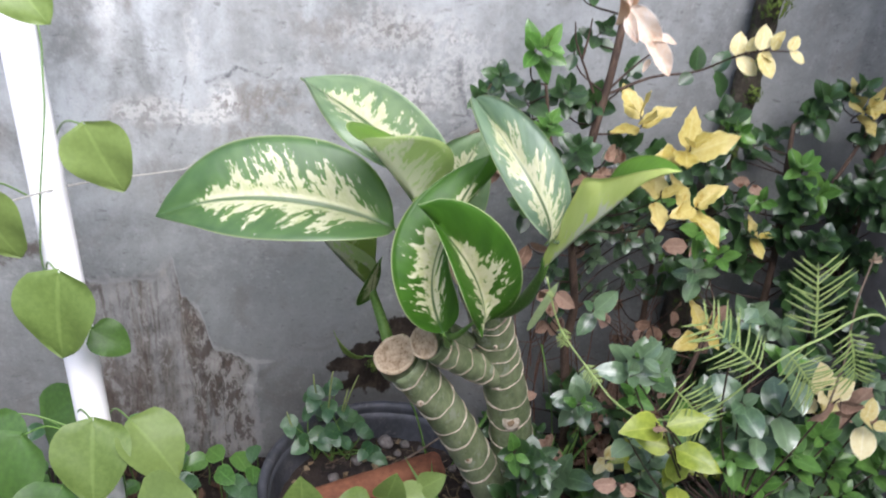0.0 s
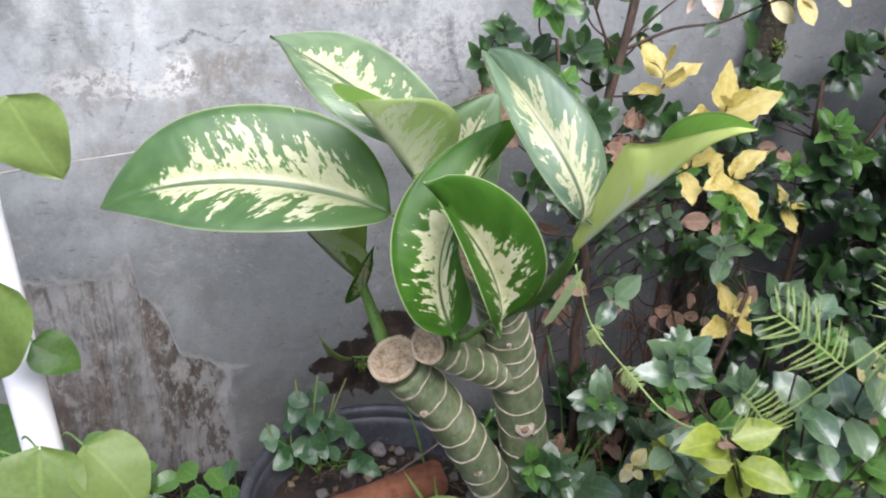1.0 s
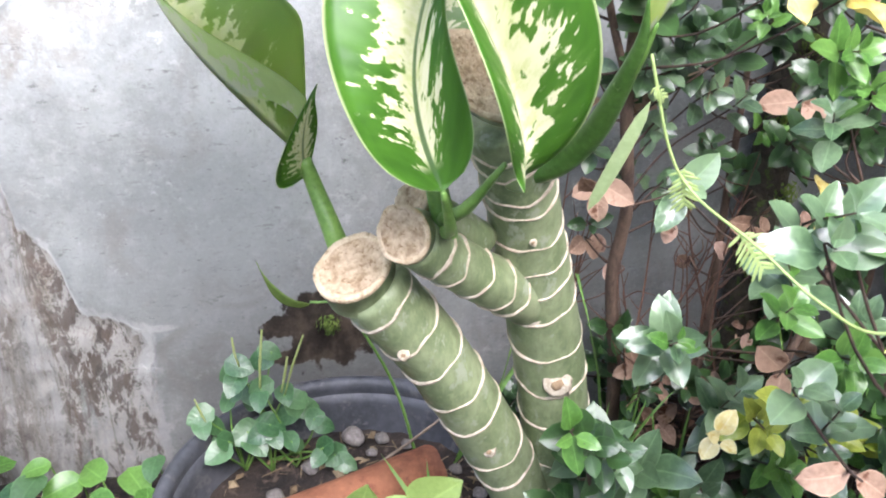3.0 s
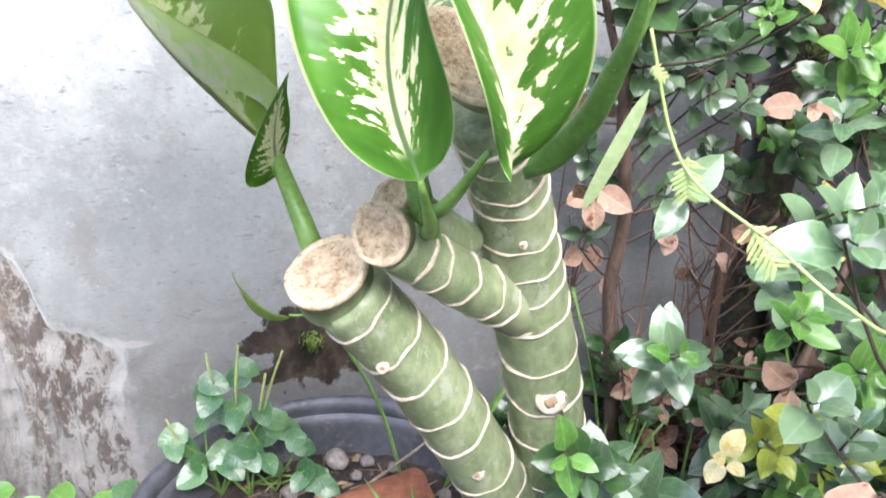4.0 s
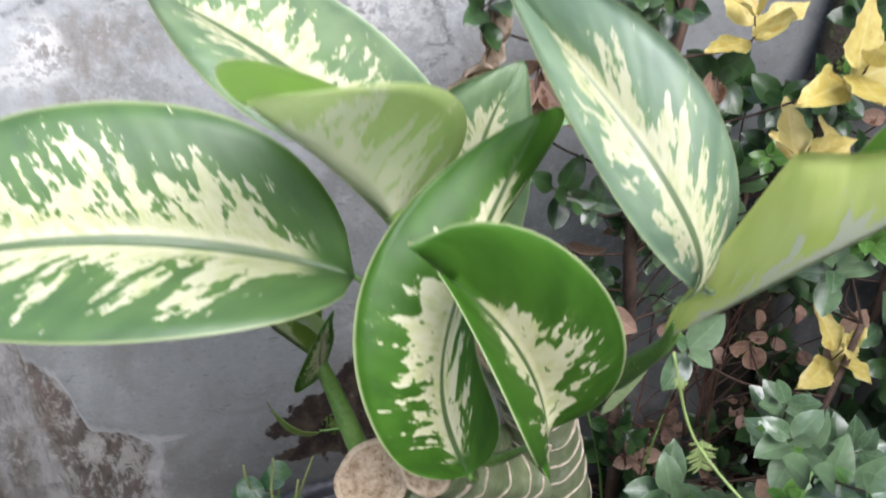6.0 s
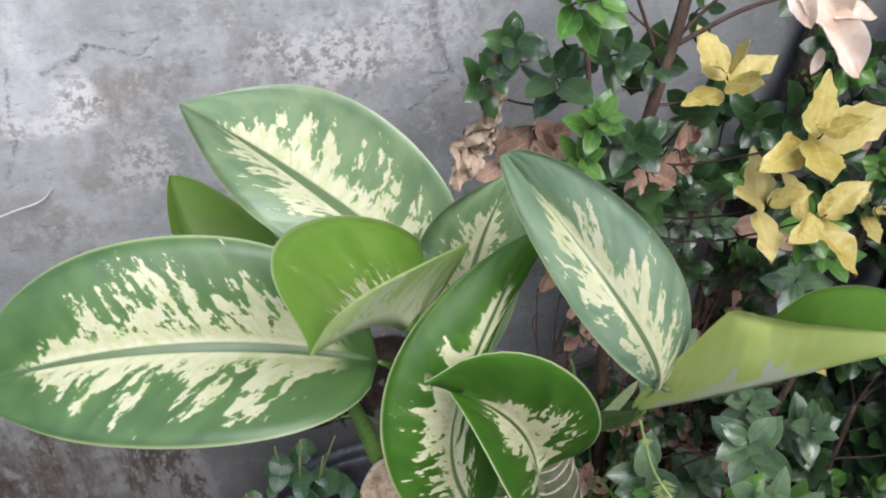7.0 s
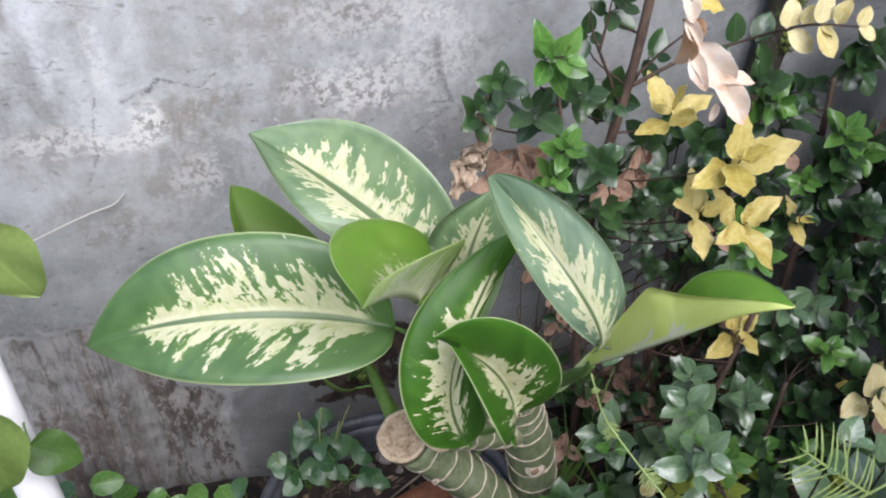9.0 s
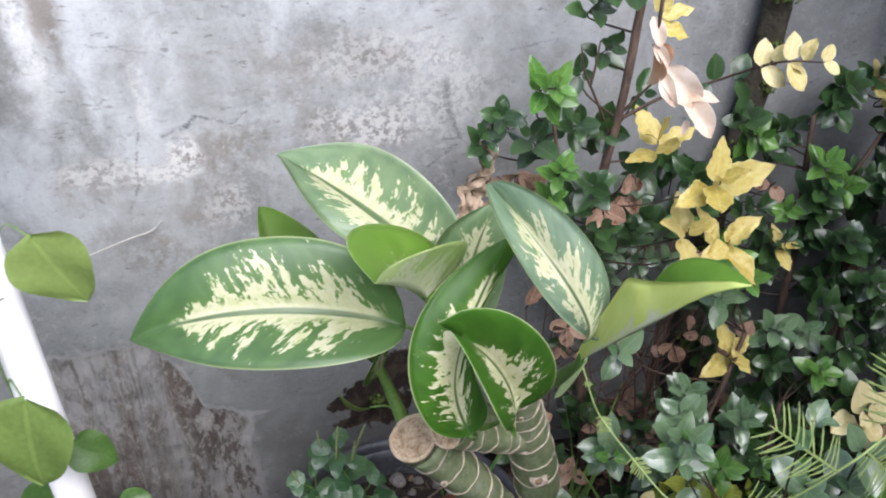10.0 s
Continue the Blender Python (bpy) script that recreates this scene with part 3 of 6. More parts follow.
def two_faced(name, grid, upper, top, under, thick=0.0007, camber=0.05, wave=0.0):
    """Skins a grid of (place, s, v, reach) as a thin leaf with an upper and an under face."""
    ns, width = len(grid) - 1, len(grid[0])
    base = [g[0] for row in grid for g in row]
    nor = []
    for i in range(ns + 1):
        for j in range(width):
            a, b = grid[min(i + 1, ns)][j][0], grid[max(i - 1, 0)][j][0]
            c, d = grid[i][min(j + 1, width - 1)][0], grid[i][max(j - 1, 0)][0]
            nn = (a - b).cross(c - d)
            nor.append(nn.normalized() if nn.length > 1e-9 else Vector((0, 0, 1)))
    total = sum(nor, Vector())
    sign = 1 if total.dot(Vector(upper)) > 0 else -1
    vs, uv = [], []
    for layer in (1, -1):
        for k, p in enumerate(base):
            _, s, v, reach = grid[k // width][k % width]
            lift = camber * reach * 4 * abs(v) * (1 - abs(v)) + wave * 0.004 * math.sin(s * 23 + v * 2) * abs(v) ** 2
            vs.append(p + nor[k] * sign * (lift + layer * thick / 2 * (1.15 - abs(v) * 0.6)))
            uv.append((s, v * 0.5 + 0.5))
    fs, slots, off = [], [], len(base)
    for i in range(ns):
        for j in range(width - 1):
            q = (i * width + j, i * width + j + 1, (i + 1) * width + j + 1, (i + 1) * width + j)
            fs.append(q if sign < 0 else q[::-1])
            slots.append(0)
            fs.append(tuple(off + k for k in (q[::-1] if sign < 0 else q)))
            slots.append(1)
    rim = [j for j in range(width)] + [i * width + width - 1 for i in range(1, ns + 1)] + [ns * width + j for j in range(width - 2, -1, -1)] + [i * width for i in range(ns - 1, 0, -1)]
    for a, b in zip(rim, rim[1:] + rim[:1]):
        fs.append((a, b, b + off, a + off))
        slots.append(0)
    return mesh_of(name, vs, fs, [top, under], uv, slots)


def along(rail, s):
    """The place at s on a line of (s, place)."""
    for (s0, a), (s1, b) in zip(rail, rail[1:]):
        if s <= s1:
            return Vector(a).lerp(Vector(b), (s - s0) / (s1 - s0))
    return Vector(rail[-1][1])


def rolled_blade(name, midrib, near, far, upper, top, under, ns=40, nv=8, belly=0.005):
    """A leaf rolled along its midrib: both halves rise from it, the near one hiding most of the far one."""
    def eased(rail, s, k=0.03):
        return sum((along(rail, min(1.0, max(0.0, s + d))) for d in (-k, -k / 2, 0, k / 2, k)), Vector()) / 5

    grid = []
    for i in range(ns + 1):
        s = i / ns
        m, row = eased(midrib, s, min(0.08, s, 1 - s)), []
        for j in range(-nv, nv + 1):
            v = j / nv
            rim = eased(near, s, min(0.015, s, 1 - s)) if v > 0 else eased(far, s, min(0.06, s, 1 - s))
            swell = belly * math.sin(math.pi * abs(v) ** 0.8) * math.sin(math.pi * s) ** 0.7
            row.append((m.lerp(rim, abs(v)) + Vector((0.15, -1 if v > 0 else 1, -0.1)) * swell, s, v, 0.0))
        grid.append(row)
    return two_faced(name, grid, upper, top, under)


def leaf_mesh(name, length, width, material, a=0.7, b=0.8, fold=0.25, curl=0.15, ns=6, heart=0.0, wave=0.0, nv=2, twist=0.0, ragged=0.0, seed=0.0):
    """A small leaf from the origin along +Y, its upper face to +Z."""
    vs, uv, fs = [], [], []
    for i in range(ns + 1):
        s = i / ns
        w = width / 2 * max(bow(min(max(s, 0.0), 1.0), a, b), 0.03 if 0 < i < ns else 0.012)
        for j in range(-nv, nv + 1):
            v = j / nv
            y = length * s - heart * length * abs(v) ** 1.5 * (1 - s) ** 2
            z = fold * w * abs(v) ** 1.3 - curl * length * s * s + wave * length * 0.06 * math.sin(s * 9 + v * 4) * abs(v)
            x = w * v * (1 + ragged * abs(v) * (noise.noise(Vector((s * 8, 4.0 if v > 0 else 9.0, seed))) - 0.15))
            tw = twist * s
            vs.append((x * math.cos(tw) - z * math.sin(tw), y, z * math.cos(tw) + x * math.sin(tw)))
            uv.append((s, v * 0.5 + 0.5))
    k = 2 * nv + 1
    for i in range(ns):
        for j in range(k - 1):
            fs.append((i * k + j, i * k + j + 1, (i + 1) * k + j + 1, (i + 1) * k + j))
    return mesh_of(name, vs, fs, [material], uv)


def placed(base, ahead, up, size=1.0):
    """A pose with +Y along ahead and +Z towards up."""
    y = Vector(ahead).normalized()
    z = Vector(up) - y * Vector(up).dot(y)
    z = z.normalized() if z.length > 1e-6 else y.orthogonal().normalized()
    x = y.cross(z)
    m = Matrix((x, y, z)).transposed().to_4x4()
    return Matrix.Translation(base) @ m @ Matrix.Diagonal((size, size, size, 1))


def jitter(k):
    return Vector((rnd.uniform(-k, k), rnd.uniform(-k, k), rnd.uniform(-k, k)))


def rel(p, ob):
    return Vector(p) - ob.location


# ---- wall and ground ----
def build_wall():
    xs = [-4, -2.5, -1.6, -1.1] + [(-0.9 + 0.008 * i) for i in range(226)] + [1.05, 1.13]
    zs = [-0.2, -0.05] + [0.0 + 0.008 * i for i in range(151)] + [1.35, 1.6, 2.0, 2.3]
    vs = []
    for z in zs:
        for x in xs:
            p = Vector((x, 0, z))
            y = 0.004 * noise.noise(p * 3.1) + 0.0015 * noise.noise(p * 14) + 0.0007 * noise.noise(p * 50)
            d = min(patch_top(x) - z, -0.318 - x, x + 0.572) + 0.014 * noise.noise(p * 26)
            if d > 0:
                y += min(d / 0.01, 1.0) * (0.0042 + 0.0024 * noise.noise(p * 42) + 0.0016 * noise.noise(p * 90))
            vs.append((x, y, z))
    nx, nz = len(xs), len(zs)
    fs = [(j * nx + i, j * nx + i + 1, (j + 1) * nx + i + 1, (j + 1) * nx + i) for j in range(nz - 1) for i in range(nx - 1)]
    n0 = len(vs)
    vs += [(-4, 0.15, -0.2), (1.13, 0.15, -0.2), (1.13, 0.15, 2.3), (-4, 0.15, 2.3)]
    top, bot = [(nz - 1) * nx + i for i in range(nx)], list(range(nx))
    left, right = [j * nx for j in range(nz)], [j * nx + nx - 1 for j in range(nz)]
    fs += [(n0 + 1, n0, n0 + 3, n0 + 2), (*top, n0 + 2, n0 + 3), (*bot[::-1], n0, n0 + 1), (*left, n0 + 3, n0), (*right[::-1], n0 + 1, n0 + 2)]
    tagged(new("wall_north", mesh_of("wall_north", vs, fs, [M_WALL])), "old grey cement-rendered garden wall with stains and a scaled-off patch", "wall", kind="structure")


def ground_height(x, y):
    """Low where the pot stands, a bank of earth against the wall on either side."""
    bank = 0.085 * min(1.0, max(0.0, (y + 0.42) / 0.3)) if y < 0 else 0.085
    hole = math.exp(-(((x + 0.135) / 0.24) ** 2 + ((y + 0.223) / 0.24) ** 2) ** 2)
    p = Vector((x, y, 0))
    near = 1.0 if abs(x) < 2 and abs(y) < 2 else 0.3
    return bank * (1 - hole) + near * (0.012 * noise.noise(p * 7) + 0.005 * noise.noise(p * 28)) - 0.005


def build_ground():
    fine = [-0.9 + 0.015 * i for i in range(121)]
    xs = [-60, -20, -8, -4, -2, -1.3] + fine + [1.3, 2, 4, 8, 20, 60]
    ys = [-60, -20, -8, -4, -2.4, -1.6, -1.2] + [-0.9 + 0.015 * i for i in range(61)] + [0.1, 0.3, 1, 4, 15, 60]
    vs = [(x, y, ground_height(x, y) - (0.05 if y > 0.05 else 0)) for y in ys for x in xs]
    nx = len(xs)
    fs = [(j * nx + i, j * nx + i + 1, (j + 1) * nx + i + 1, (j + 1) * nx + i) for j in range(len(ys) - 1) for i in range(nx - 1)]
    tagged(new("ground", mesh_of("ground", vs, fs, [M_EARTH])), "dark damp garden soil", "ground", kind="structure")


build_wall()
build_ground()


def unseen_wall(name, x0, x1, y0, y1, height, material, label):
    """A plain rendered wall added out of view, to shape the light on the strip."""
    bm = bmesh.new()
    bmesh.ops.create_cube(bm, size=1, matrix=Matrix.Translation(((x0 + x1) / 2, (y0 + y1) / 2, height / 2 - 0.1)) @ Matrix.Diagonal((x1 - x0, y1 - y0, height + 0.2, 1)))
    bmesh.ops.bevel(bm, geom=bm.edges[:], offset=0.006, segments=1, affect="EDGES")
    tagged(new(name, from_bm(name, bm, material, False)), label, "wall", kind="structure")


# pale slab added out of view, to throw light up under the leaves
def build_bounce_slab():
    bm = bmesh.new()
    bmesh.ops.create_cube(bm, size=1)
    bmesh.ops.transform(bm, matrix=Matrix.Translation((-1.66, -1.23, 0.0)) @ Matrix.Diagonal((4.68, 0.84, 0.06, 1)), verts=bm.verts)
    bmesh.ops.bevel(bm, geom=bm.edges[:], offset=0.008, segments=2, affect="EDGES")
    tagged(new("path", from_bm("path", bm, M_BOUNCE_SLAB, False)), "unseen pale cement slab added to bounce light upwards", "path", kind="structure")


build_bounce_slab()
# neither is seen: the south one gates and bounces light, the east one shades
unseen_wall("unseen_wall_south", -4.0, 1.13, -1.80, -1.65, 1.5, M_BOUNCE_WALL, "unseen pale wall added to gate the sun and bounce light")
unseen_wall("unseen_wall_east", 0.68, 0.83, -1.64, -0.01, 1.85, M_PLAIN, "unseen plain grey wall added to shade the right of the bed")

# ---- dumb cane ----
# b and c carry sky sheen in their colour: a paler, bluer green
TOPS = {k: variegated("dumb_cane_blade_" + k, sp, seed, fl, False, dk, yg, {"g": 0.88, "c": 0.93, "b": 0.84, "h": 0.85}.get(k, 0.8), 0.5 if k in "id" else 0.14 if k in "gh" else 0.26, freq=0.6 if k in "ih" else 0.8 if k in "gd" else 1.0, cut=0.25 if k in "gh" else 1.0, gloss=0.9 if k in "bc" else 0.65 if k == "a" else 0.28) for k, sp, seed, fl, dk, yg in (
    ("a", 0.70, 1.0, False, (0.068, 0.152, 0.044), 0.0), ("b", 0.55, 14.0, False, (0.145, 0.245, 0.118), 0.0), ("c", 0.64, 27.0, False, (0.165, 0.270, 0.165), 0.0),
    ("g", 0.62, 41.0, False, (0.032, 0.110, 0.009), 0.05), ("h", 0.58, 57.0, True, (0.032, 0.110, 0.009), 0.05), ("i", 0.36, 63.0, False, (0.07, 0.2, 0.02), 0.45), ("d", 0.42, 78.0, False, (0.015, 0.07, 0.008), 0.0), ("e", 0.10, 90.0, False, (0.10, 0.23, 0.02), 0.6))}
FOOT, TIP = (-0.021, -0.430, 0.652), (0.040, -0.555, 0.809)
ROLLED = ([(0, FOOT), (0.25, (-0.009, -0.480, 0.714)), (0.5, (0.007, -0.513, 0.759)), (0.72, (0.016, -0.533, 0.789)), (0.85, (0.026, -0.546, 0.803)), (1, TIP)],
          [(0, FOOT), (0.04, (-0.023, -0.435, 0.671)), (0.33, (-0.010, -0.475, 0.772)), (0.46, (0.000, -0.489, 0.776)), (0.56, (0.006, -0.503, 0.783)), (0.75, (0.018, -0.529, 0.799)), (0.88, (0.029, -0.546, 0.8085)), (1, TIP)],
          [(0, FOOT), (0.3, (-0.004, -0.455, 0.728)), (0.5, (0.010, -0.485, 0.768)), (0.58, (0.011, -0.488, 0.786)), (0.66, (0.018, -0.498, 0.799)), (0.78, (0.029, -0.513, 0.8085)), (0.90, (0.038, -0.535, 0.812)), (1, TIP)])
BLADES = (
    ("leaf", [(-0.162, -0.364, 0.671), (-0.26, -0.348, 0.709), (-0.339, -0.346, 0.707), (-0.404, -0.315, 0.667), (0.01, 0.023, 0.072), (0.012, 0.03, 0.058), (0.022, 0.029, 0.076), (-0.025, -0.075, -0.004), (-0.02, -0.05, -0.019), (0.008, -0.062, -0.011)], (0, -0.5, 1), 'a', 'large green leaf with a feathered cream flash', 0.07),
    ("leaf", [(-0.129, -0.349, 0.72), (-0.172, -0.315, 0.757), (-0.213, -0.27, 0.778), (-0.252, -0.221, 0.788), (-0.052, -0, 0.001), (-0.041, -0.02, 0.011), (-0.031, -0.035, 0.025), (0.08, 0.078, -0.02), (0.057, 0.072, 0.006), (0.049, 0.044, 0.021)], (0, -0.4, 1), 'b', 'broad leaf with cream feathering, tip pointing up', 0.05),
    ("leaf", [(-0.031, -0.454, 0.693), (-0.02, -0.471, 0.718), (-0.05, -0.446, 0.763), (-0.091, -0.374, 0.813), (0.017, 0.005, -0.019), (-0.008, -0.002, -0.023), (-0.044, -0.019, 0.019), (0.028, 0.016, 0.012), (0.022, 0.011, 0.032), (0.01, 0.004, 0.053)], (0, -1, 0.5), 'c', 'upright leaf with a cream centre', 0.06),
    ("leaf", [(-0.116, -0.424, 0.579), (-0.145, -0.409, 0.64), (-0.125, -0.415, 0.692), (-0.067, -0.366, 0.753), (-0.032, -0.021, -0.013), (-0.048, -0.02, -0.022), (-0.095, -0.007, -0.023), (0.022, -0.011, 0.027), (0.016, 0.002, 0.027), (0.061, 0.045, 0.024)], (0, -1, 0.5), 'g', 'long leaf bowed back, cream along its midrib', 0.05),
    ("leaf", [(-0.155, -0.446, 0.734), (-0.074, -0.406, 0.643), (-0.06, -0.394, 0.582), (-0.079, -0.442, 0.583), (-0.021, -0.028, 0.019), (-0.03, -0.064, 0.021), (-0.027, -0.044, 0.019), (0.06, -0.009, 0.019), (0.041, -0.012, -0.006), (0.01, 0.035, -0.027)], (0, -1, 0.5), 'h', 'folded front leaf with a cream centre', 0.05),
    ("leaf", [(-0.171, -0.266, 0.544), (-0.233, -0.258, 0.604), (-0.275, -0.226, 0.649), (-0.273, -0.159, 0.7), (0.033, -0.03, 0.026), (0.014, -0.041, 0.01), (-0.006, -0.048, 0.005), (0.045, -0.021, 0.061), (0.068, -0.015, 0.022), (0.08, 0.011, 0.006)], (0, -0.2, 1), 'd', 'half hidden leaf low on the back shoot', 0.05),
    ("leaf", [(-0.146, -0.385, 0.707), (-0.165, -0.391, 0.734), (-0.184, -0.435, 0.769), (-0.213, -0.493, 0.814), (0.012, 0.073, 0.03), (-0.031, 0.039, 0.038), (-0.028, 0.024, 0.018), (0.062, 0.04, 0.023), (0.042, 0.009, 0.031), (0.029, 0.023, 0.014)], (0, 0.4, 1), 'i', 'young cupped leaf with faint cream streaks', 0.05, 0.4, 0.5),
)
BEHIND = [(-0.11, -0.35, 0.62), (-0.10, -0.335, 0.68), (-0.085, -0.325, 0.735), (-0.058, -0.315, 0.762), (-0.03, 0.006, 0.03), (-0.035, 0.0, 0.03), (-0.03, 0.0, 0.02), (0.03, -0.004, -0.02), (0.035, 0.0, -0.02), (0.03, 0.0, -0.01)]
CURLED = [(-0.168, -0.262, 0.53), (-0.175, -0.275, 0.552), (-0.172, -0.285, 0.578), (-0.162, -0.288, 0.60), (-0.022, -0.006, -0.02), (-0.016, -0.006, -0.014), (-0.008, 0, -0.006), (0.008, 0.004, 0.004), (0.01, 0.004, 0.004), (0.006, 0, 0)]

cane = thing("dumb_cane", "dumb cane with cream-splashed leaves and ringed cut stems", "potted plant", at=(-0.02, -0.29, 0.14))


def cane_part(name, me, label="", parent=None):
    ob = part(name, me, parent or cane, label)
    if parent is None:
        ob.matrix_parent_inverse = Matrix.Translation(cane.location).inverted()
    return ob


def ringed_stem(pts, radii, rings, tilt):
    """A thick stem with corky scars left by fallen leaves."""
    stem = cane_part("stem", tube("stem", pts, radii, M_STEM, 24, 10, 0.035), "thick green stem with pale rings")
    line = spline(pts, 24)
    fr = frames_along(line)
    for k in range(rings):
        f = (k + 0.6 + rnd.uniform(-0.18, 0.18)) / (rings + 0.2)
        i = int(f * (len(fr) - 1))
        p, t, a, b = fr[i]
        g = f * (len(radii) - 1)
        j = min(int(g), len(radii) - 2)
        r = (radii[j] + (radii[j + 1] - radii[j]) * (g - j)) * 1.0
        lean = Vector(tilt) + jitter(0.10)
        vs, fs, ph = [], [], rnd.uniform(0, 6)
        for s in range(28):
            ang = 2 * math.pi * s / 28
            d = a * math.cos(ang) + b * math.sin(ang)
            c = p + d * r * 1.0 + t * (d.dot(lean) * r * 0.55 + 0.0014 * math.sin(3 * ang + ph) + 0.0008 * math.sin(7 * ang + 2 * ph))
            h = 0.0010 * (1 + 0.6 * math.sin(2 * ang + ph) + 0.3 * math.sin(9 * ang + ph))
            for dd, tt in ((-0.0015, -h * 1.6), (0.0011, -h * 0.6), (0.0013, h * 0.6), (-0.0015, h * 1.6)):
                vs.append(c + d * dd + t * tt)
        for s in range(28):
            for q in range(3):
                a0, a1 = s * 4 + q, ((s + 1) % 28) * 4 + q
                fs.append((a0, a1, a1 + 1, a0 + 1))
        part("leaf_scar", mesh_of("leaf_scar", vs, fs, [M_SCAR]), stem)
    return stem


def cut_face(centre, normal, rx, ry, parent, turn=0.0, label="dry tan cut end"):
    """A sawn end: dished, cracked pith inside a raised brown rim."""
    z = Vector(normal).normalized()
    x = (Matrix.Rotation(turn, 3, z) @ z.orthogonal()).normalized()
    y = z.cross(x)
    vs, fs, rings, sides = [Vector(centre) - z * 0.003], [], 7, 30
    for i in range(1, rings + 1):
        f = i / rings
        for s in range(sides):
            ang = 2 * math.pi * s / sides
            r = f * (1 + 0.03 * math.sin(3 * ang + 1) + 0.02 * math.sin(7 * ang))
            h = -0.003 + 0.0035 * f ** 3 + 0.0012 * noise.noise(Vector((math.cos(ang) * f * 5, math.sin(ang) * f * 5, 3)))
            vs.append(Vector(centre) + x * rx * r * math.cos(ang) + y * ry * r * math.sin(ang) + z * h)
    for out, drop in ((1.025, 0.0035), (0.985, 0.0045), (0.99, 0.022)):
        for s in range(sides):
            ang = 2 * math.pi * s / sides
            vs.append(Vector(centre) + x * rx * out * math.cos(ang) + y * ry * out * math.sin(ang) - z * drop)
    for s in range(sides):
        fs.append((0, 1 + s, 1 + (s + 1) % sides))
        for i in range(rings + 2):
            a0, a1 = 1 + i * sides + s, 1 + i * sides + (s + 1) % sides
            fs.append((a0, a0 + sides, a1 + sides, a1))
    bands = [2] * 6 + [0] * (rings - 6) + [0, 1, 3]
    me = mesh_of("cut_end", vs, fs, [M_CUT, M_BARKRIM, M_PITH, M_STEM], slots=[bands[k % (rings + 3)] for k in range(len(fs))])
    part("cut_end", me, parent, label)


def knot(p, normal, r, parent):
    """A pale bud scar on a stem."""
    bm = bmesh.new()
    bmesh.ops.create_uvsphere(bm, u_segments=12, v_segments=8, radius=1)
    for v in bm.verts:
        v.co *= 1 + 0.4 * noise.noise(v.co * 2.5 + Vector(p) * 50)
    m = placed(p, normal, (0, 0, 1)) @ Matrix.Diagonal((r * 0.9, r * 0.22, r * 0.9, 1))
    bmesh.ops.transform(bm, matrix=m, verts=bm.verts)
    part("bud_scar", from_bm("bud_scar", bm, M_SCAR), parent)
    bm = bmesh.new()
    bmesh.ops.create_uvsphere(bm, u_segments=10, v_segments=6, radius=1)
    for v in bm.verts:
        v.co *= 1 + 0.5 * noise.noise(v.co * 2 + Vector(p) * 30)
    m = placed(Vector(p) + Vector(normal).normalized() * r * 0.12, normal, (0, 0, 1)) @ Matrix.Diagonal((r * 0.42, r * 0.2, r * 0.42, 1))
    bmesh.ops.transform(bm, matrix=m, verts=bm.verts)
    part("bud", from_bm("bud", bm, M_BARKRIM), parent, "small brown bud")


left_stem = ringed_stem([(0.04, -0.285, 0.13), (0.008, -0.29, 0.22), (-0.038, -0.3, 0.315), (-0.09, -0.317, 0.41), (-0.137, -0.3245, 0.475)], (0.027, 0.026, 0.0255, 0.025, 0.0255), 11, (0.35, 0.3, 0))
cut_face((-0.149, -0.328, 0.491), (-0.40, -0.33, 0.86), 0.0262, 0.0255, left_stem)
knot((-0.045, -0.325, 0.318), (-0.3, -1, 0.1), 0.006, left_stem)
knot((-0.118, -0.346, 0.43), (-0.2, -1, 0.3), 0.0045, left_stem)
right_stem = ringed_stem([(0.052, -0.272, 0.12), (0.034, -0.283, 0.25), (0.018, -0.287, 0.351), (-0.007, -0.302, 0.442), (-0.026, -0.317, 0.502), (-0.045, -0.335, 0.556), (-0.064, -0.349, 0.592)],
                         (0.030, 0.029, 0.0285, 0.027, 0.025, 0.024, 0.022), 15, (0.1, 0.45, 0))
knot((0.010, -0.3165, 0.367), (-0.2, -1, 0.15), 0.0125, right_stem)
knot((-0.032, -0.345, 0.505), (-0.2, -1, 0.1), 0.003, right_stem)
cut_face((-0.083, -0.375, 0.625), (-0.35, -0.80, 0.45), 0.018, 0.032, right_stem)
branch = ringed_stem([(-0.012, -0.305, 0.435), (-0.045, -0.325, 0.463), (-0.082, -0.343, 0.493), (-0.114, -0.359, 0.520)], (0.019, 0.0185, 0.0175, 0.0165), 6, (0.3, 0.35, 0))
cut_face((-0.124, -0.365, 0.5285), (-0.62, -0.66, 0.42), 0.0165, 0.0185, branch)

stub = cane_part("stem", tube("stem", [(-0.060, -0.326, 0.500), (-0.085, -0.332, 0.520), (-0.106, -0.336, 0.534)], (0.012, 0.0118, 0.0115), M_STEM, 16, 6, 0.04), "short cut-off side stem")
cut_face((-0.112, -0.338, 0.539), (-0.70, -0.45, 0.55), 0.0122, 0.0122, stub)
shoot = cane_part("shoot", tube("shoot", [(-0.09, -0.347, 0.495), (-0.096, -0.356, 0.53), (-0.105, -0.36, 0.565), (-0.112, -0.36, 0.595)], (0.0085, 0.0075, 0.0065, 0.0045), M_STALK, 12), "green leaf shoot")
cane_part("shoot", tube("shoot", [(-0.142, -0.297, 0.452), (-0.153, -0.285, 0.49), (-0.163, -0.27, 0.52), (-0.171, -0.266, 0.544)], (0.008, 0.0075, 0.006, 0.005), M_STALK, 12), "green leaf shoot")
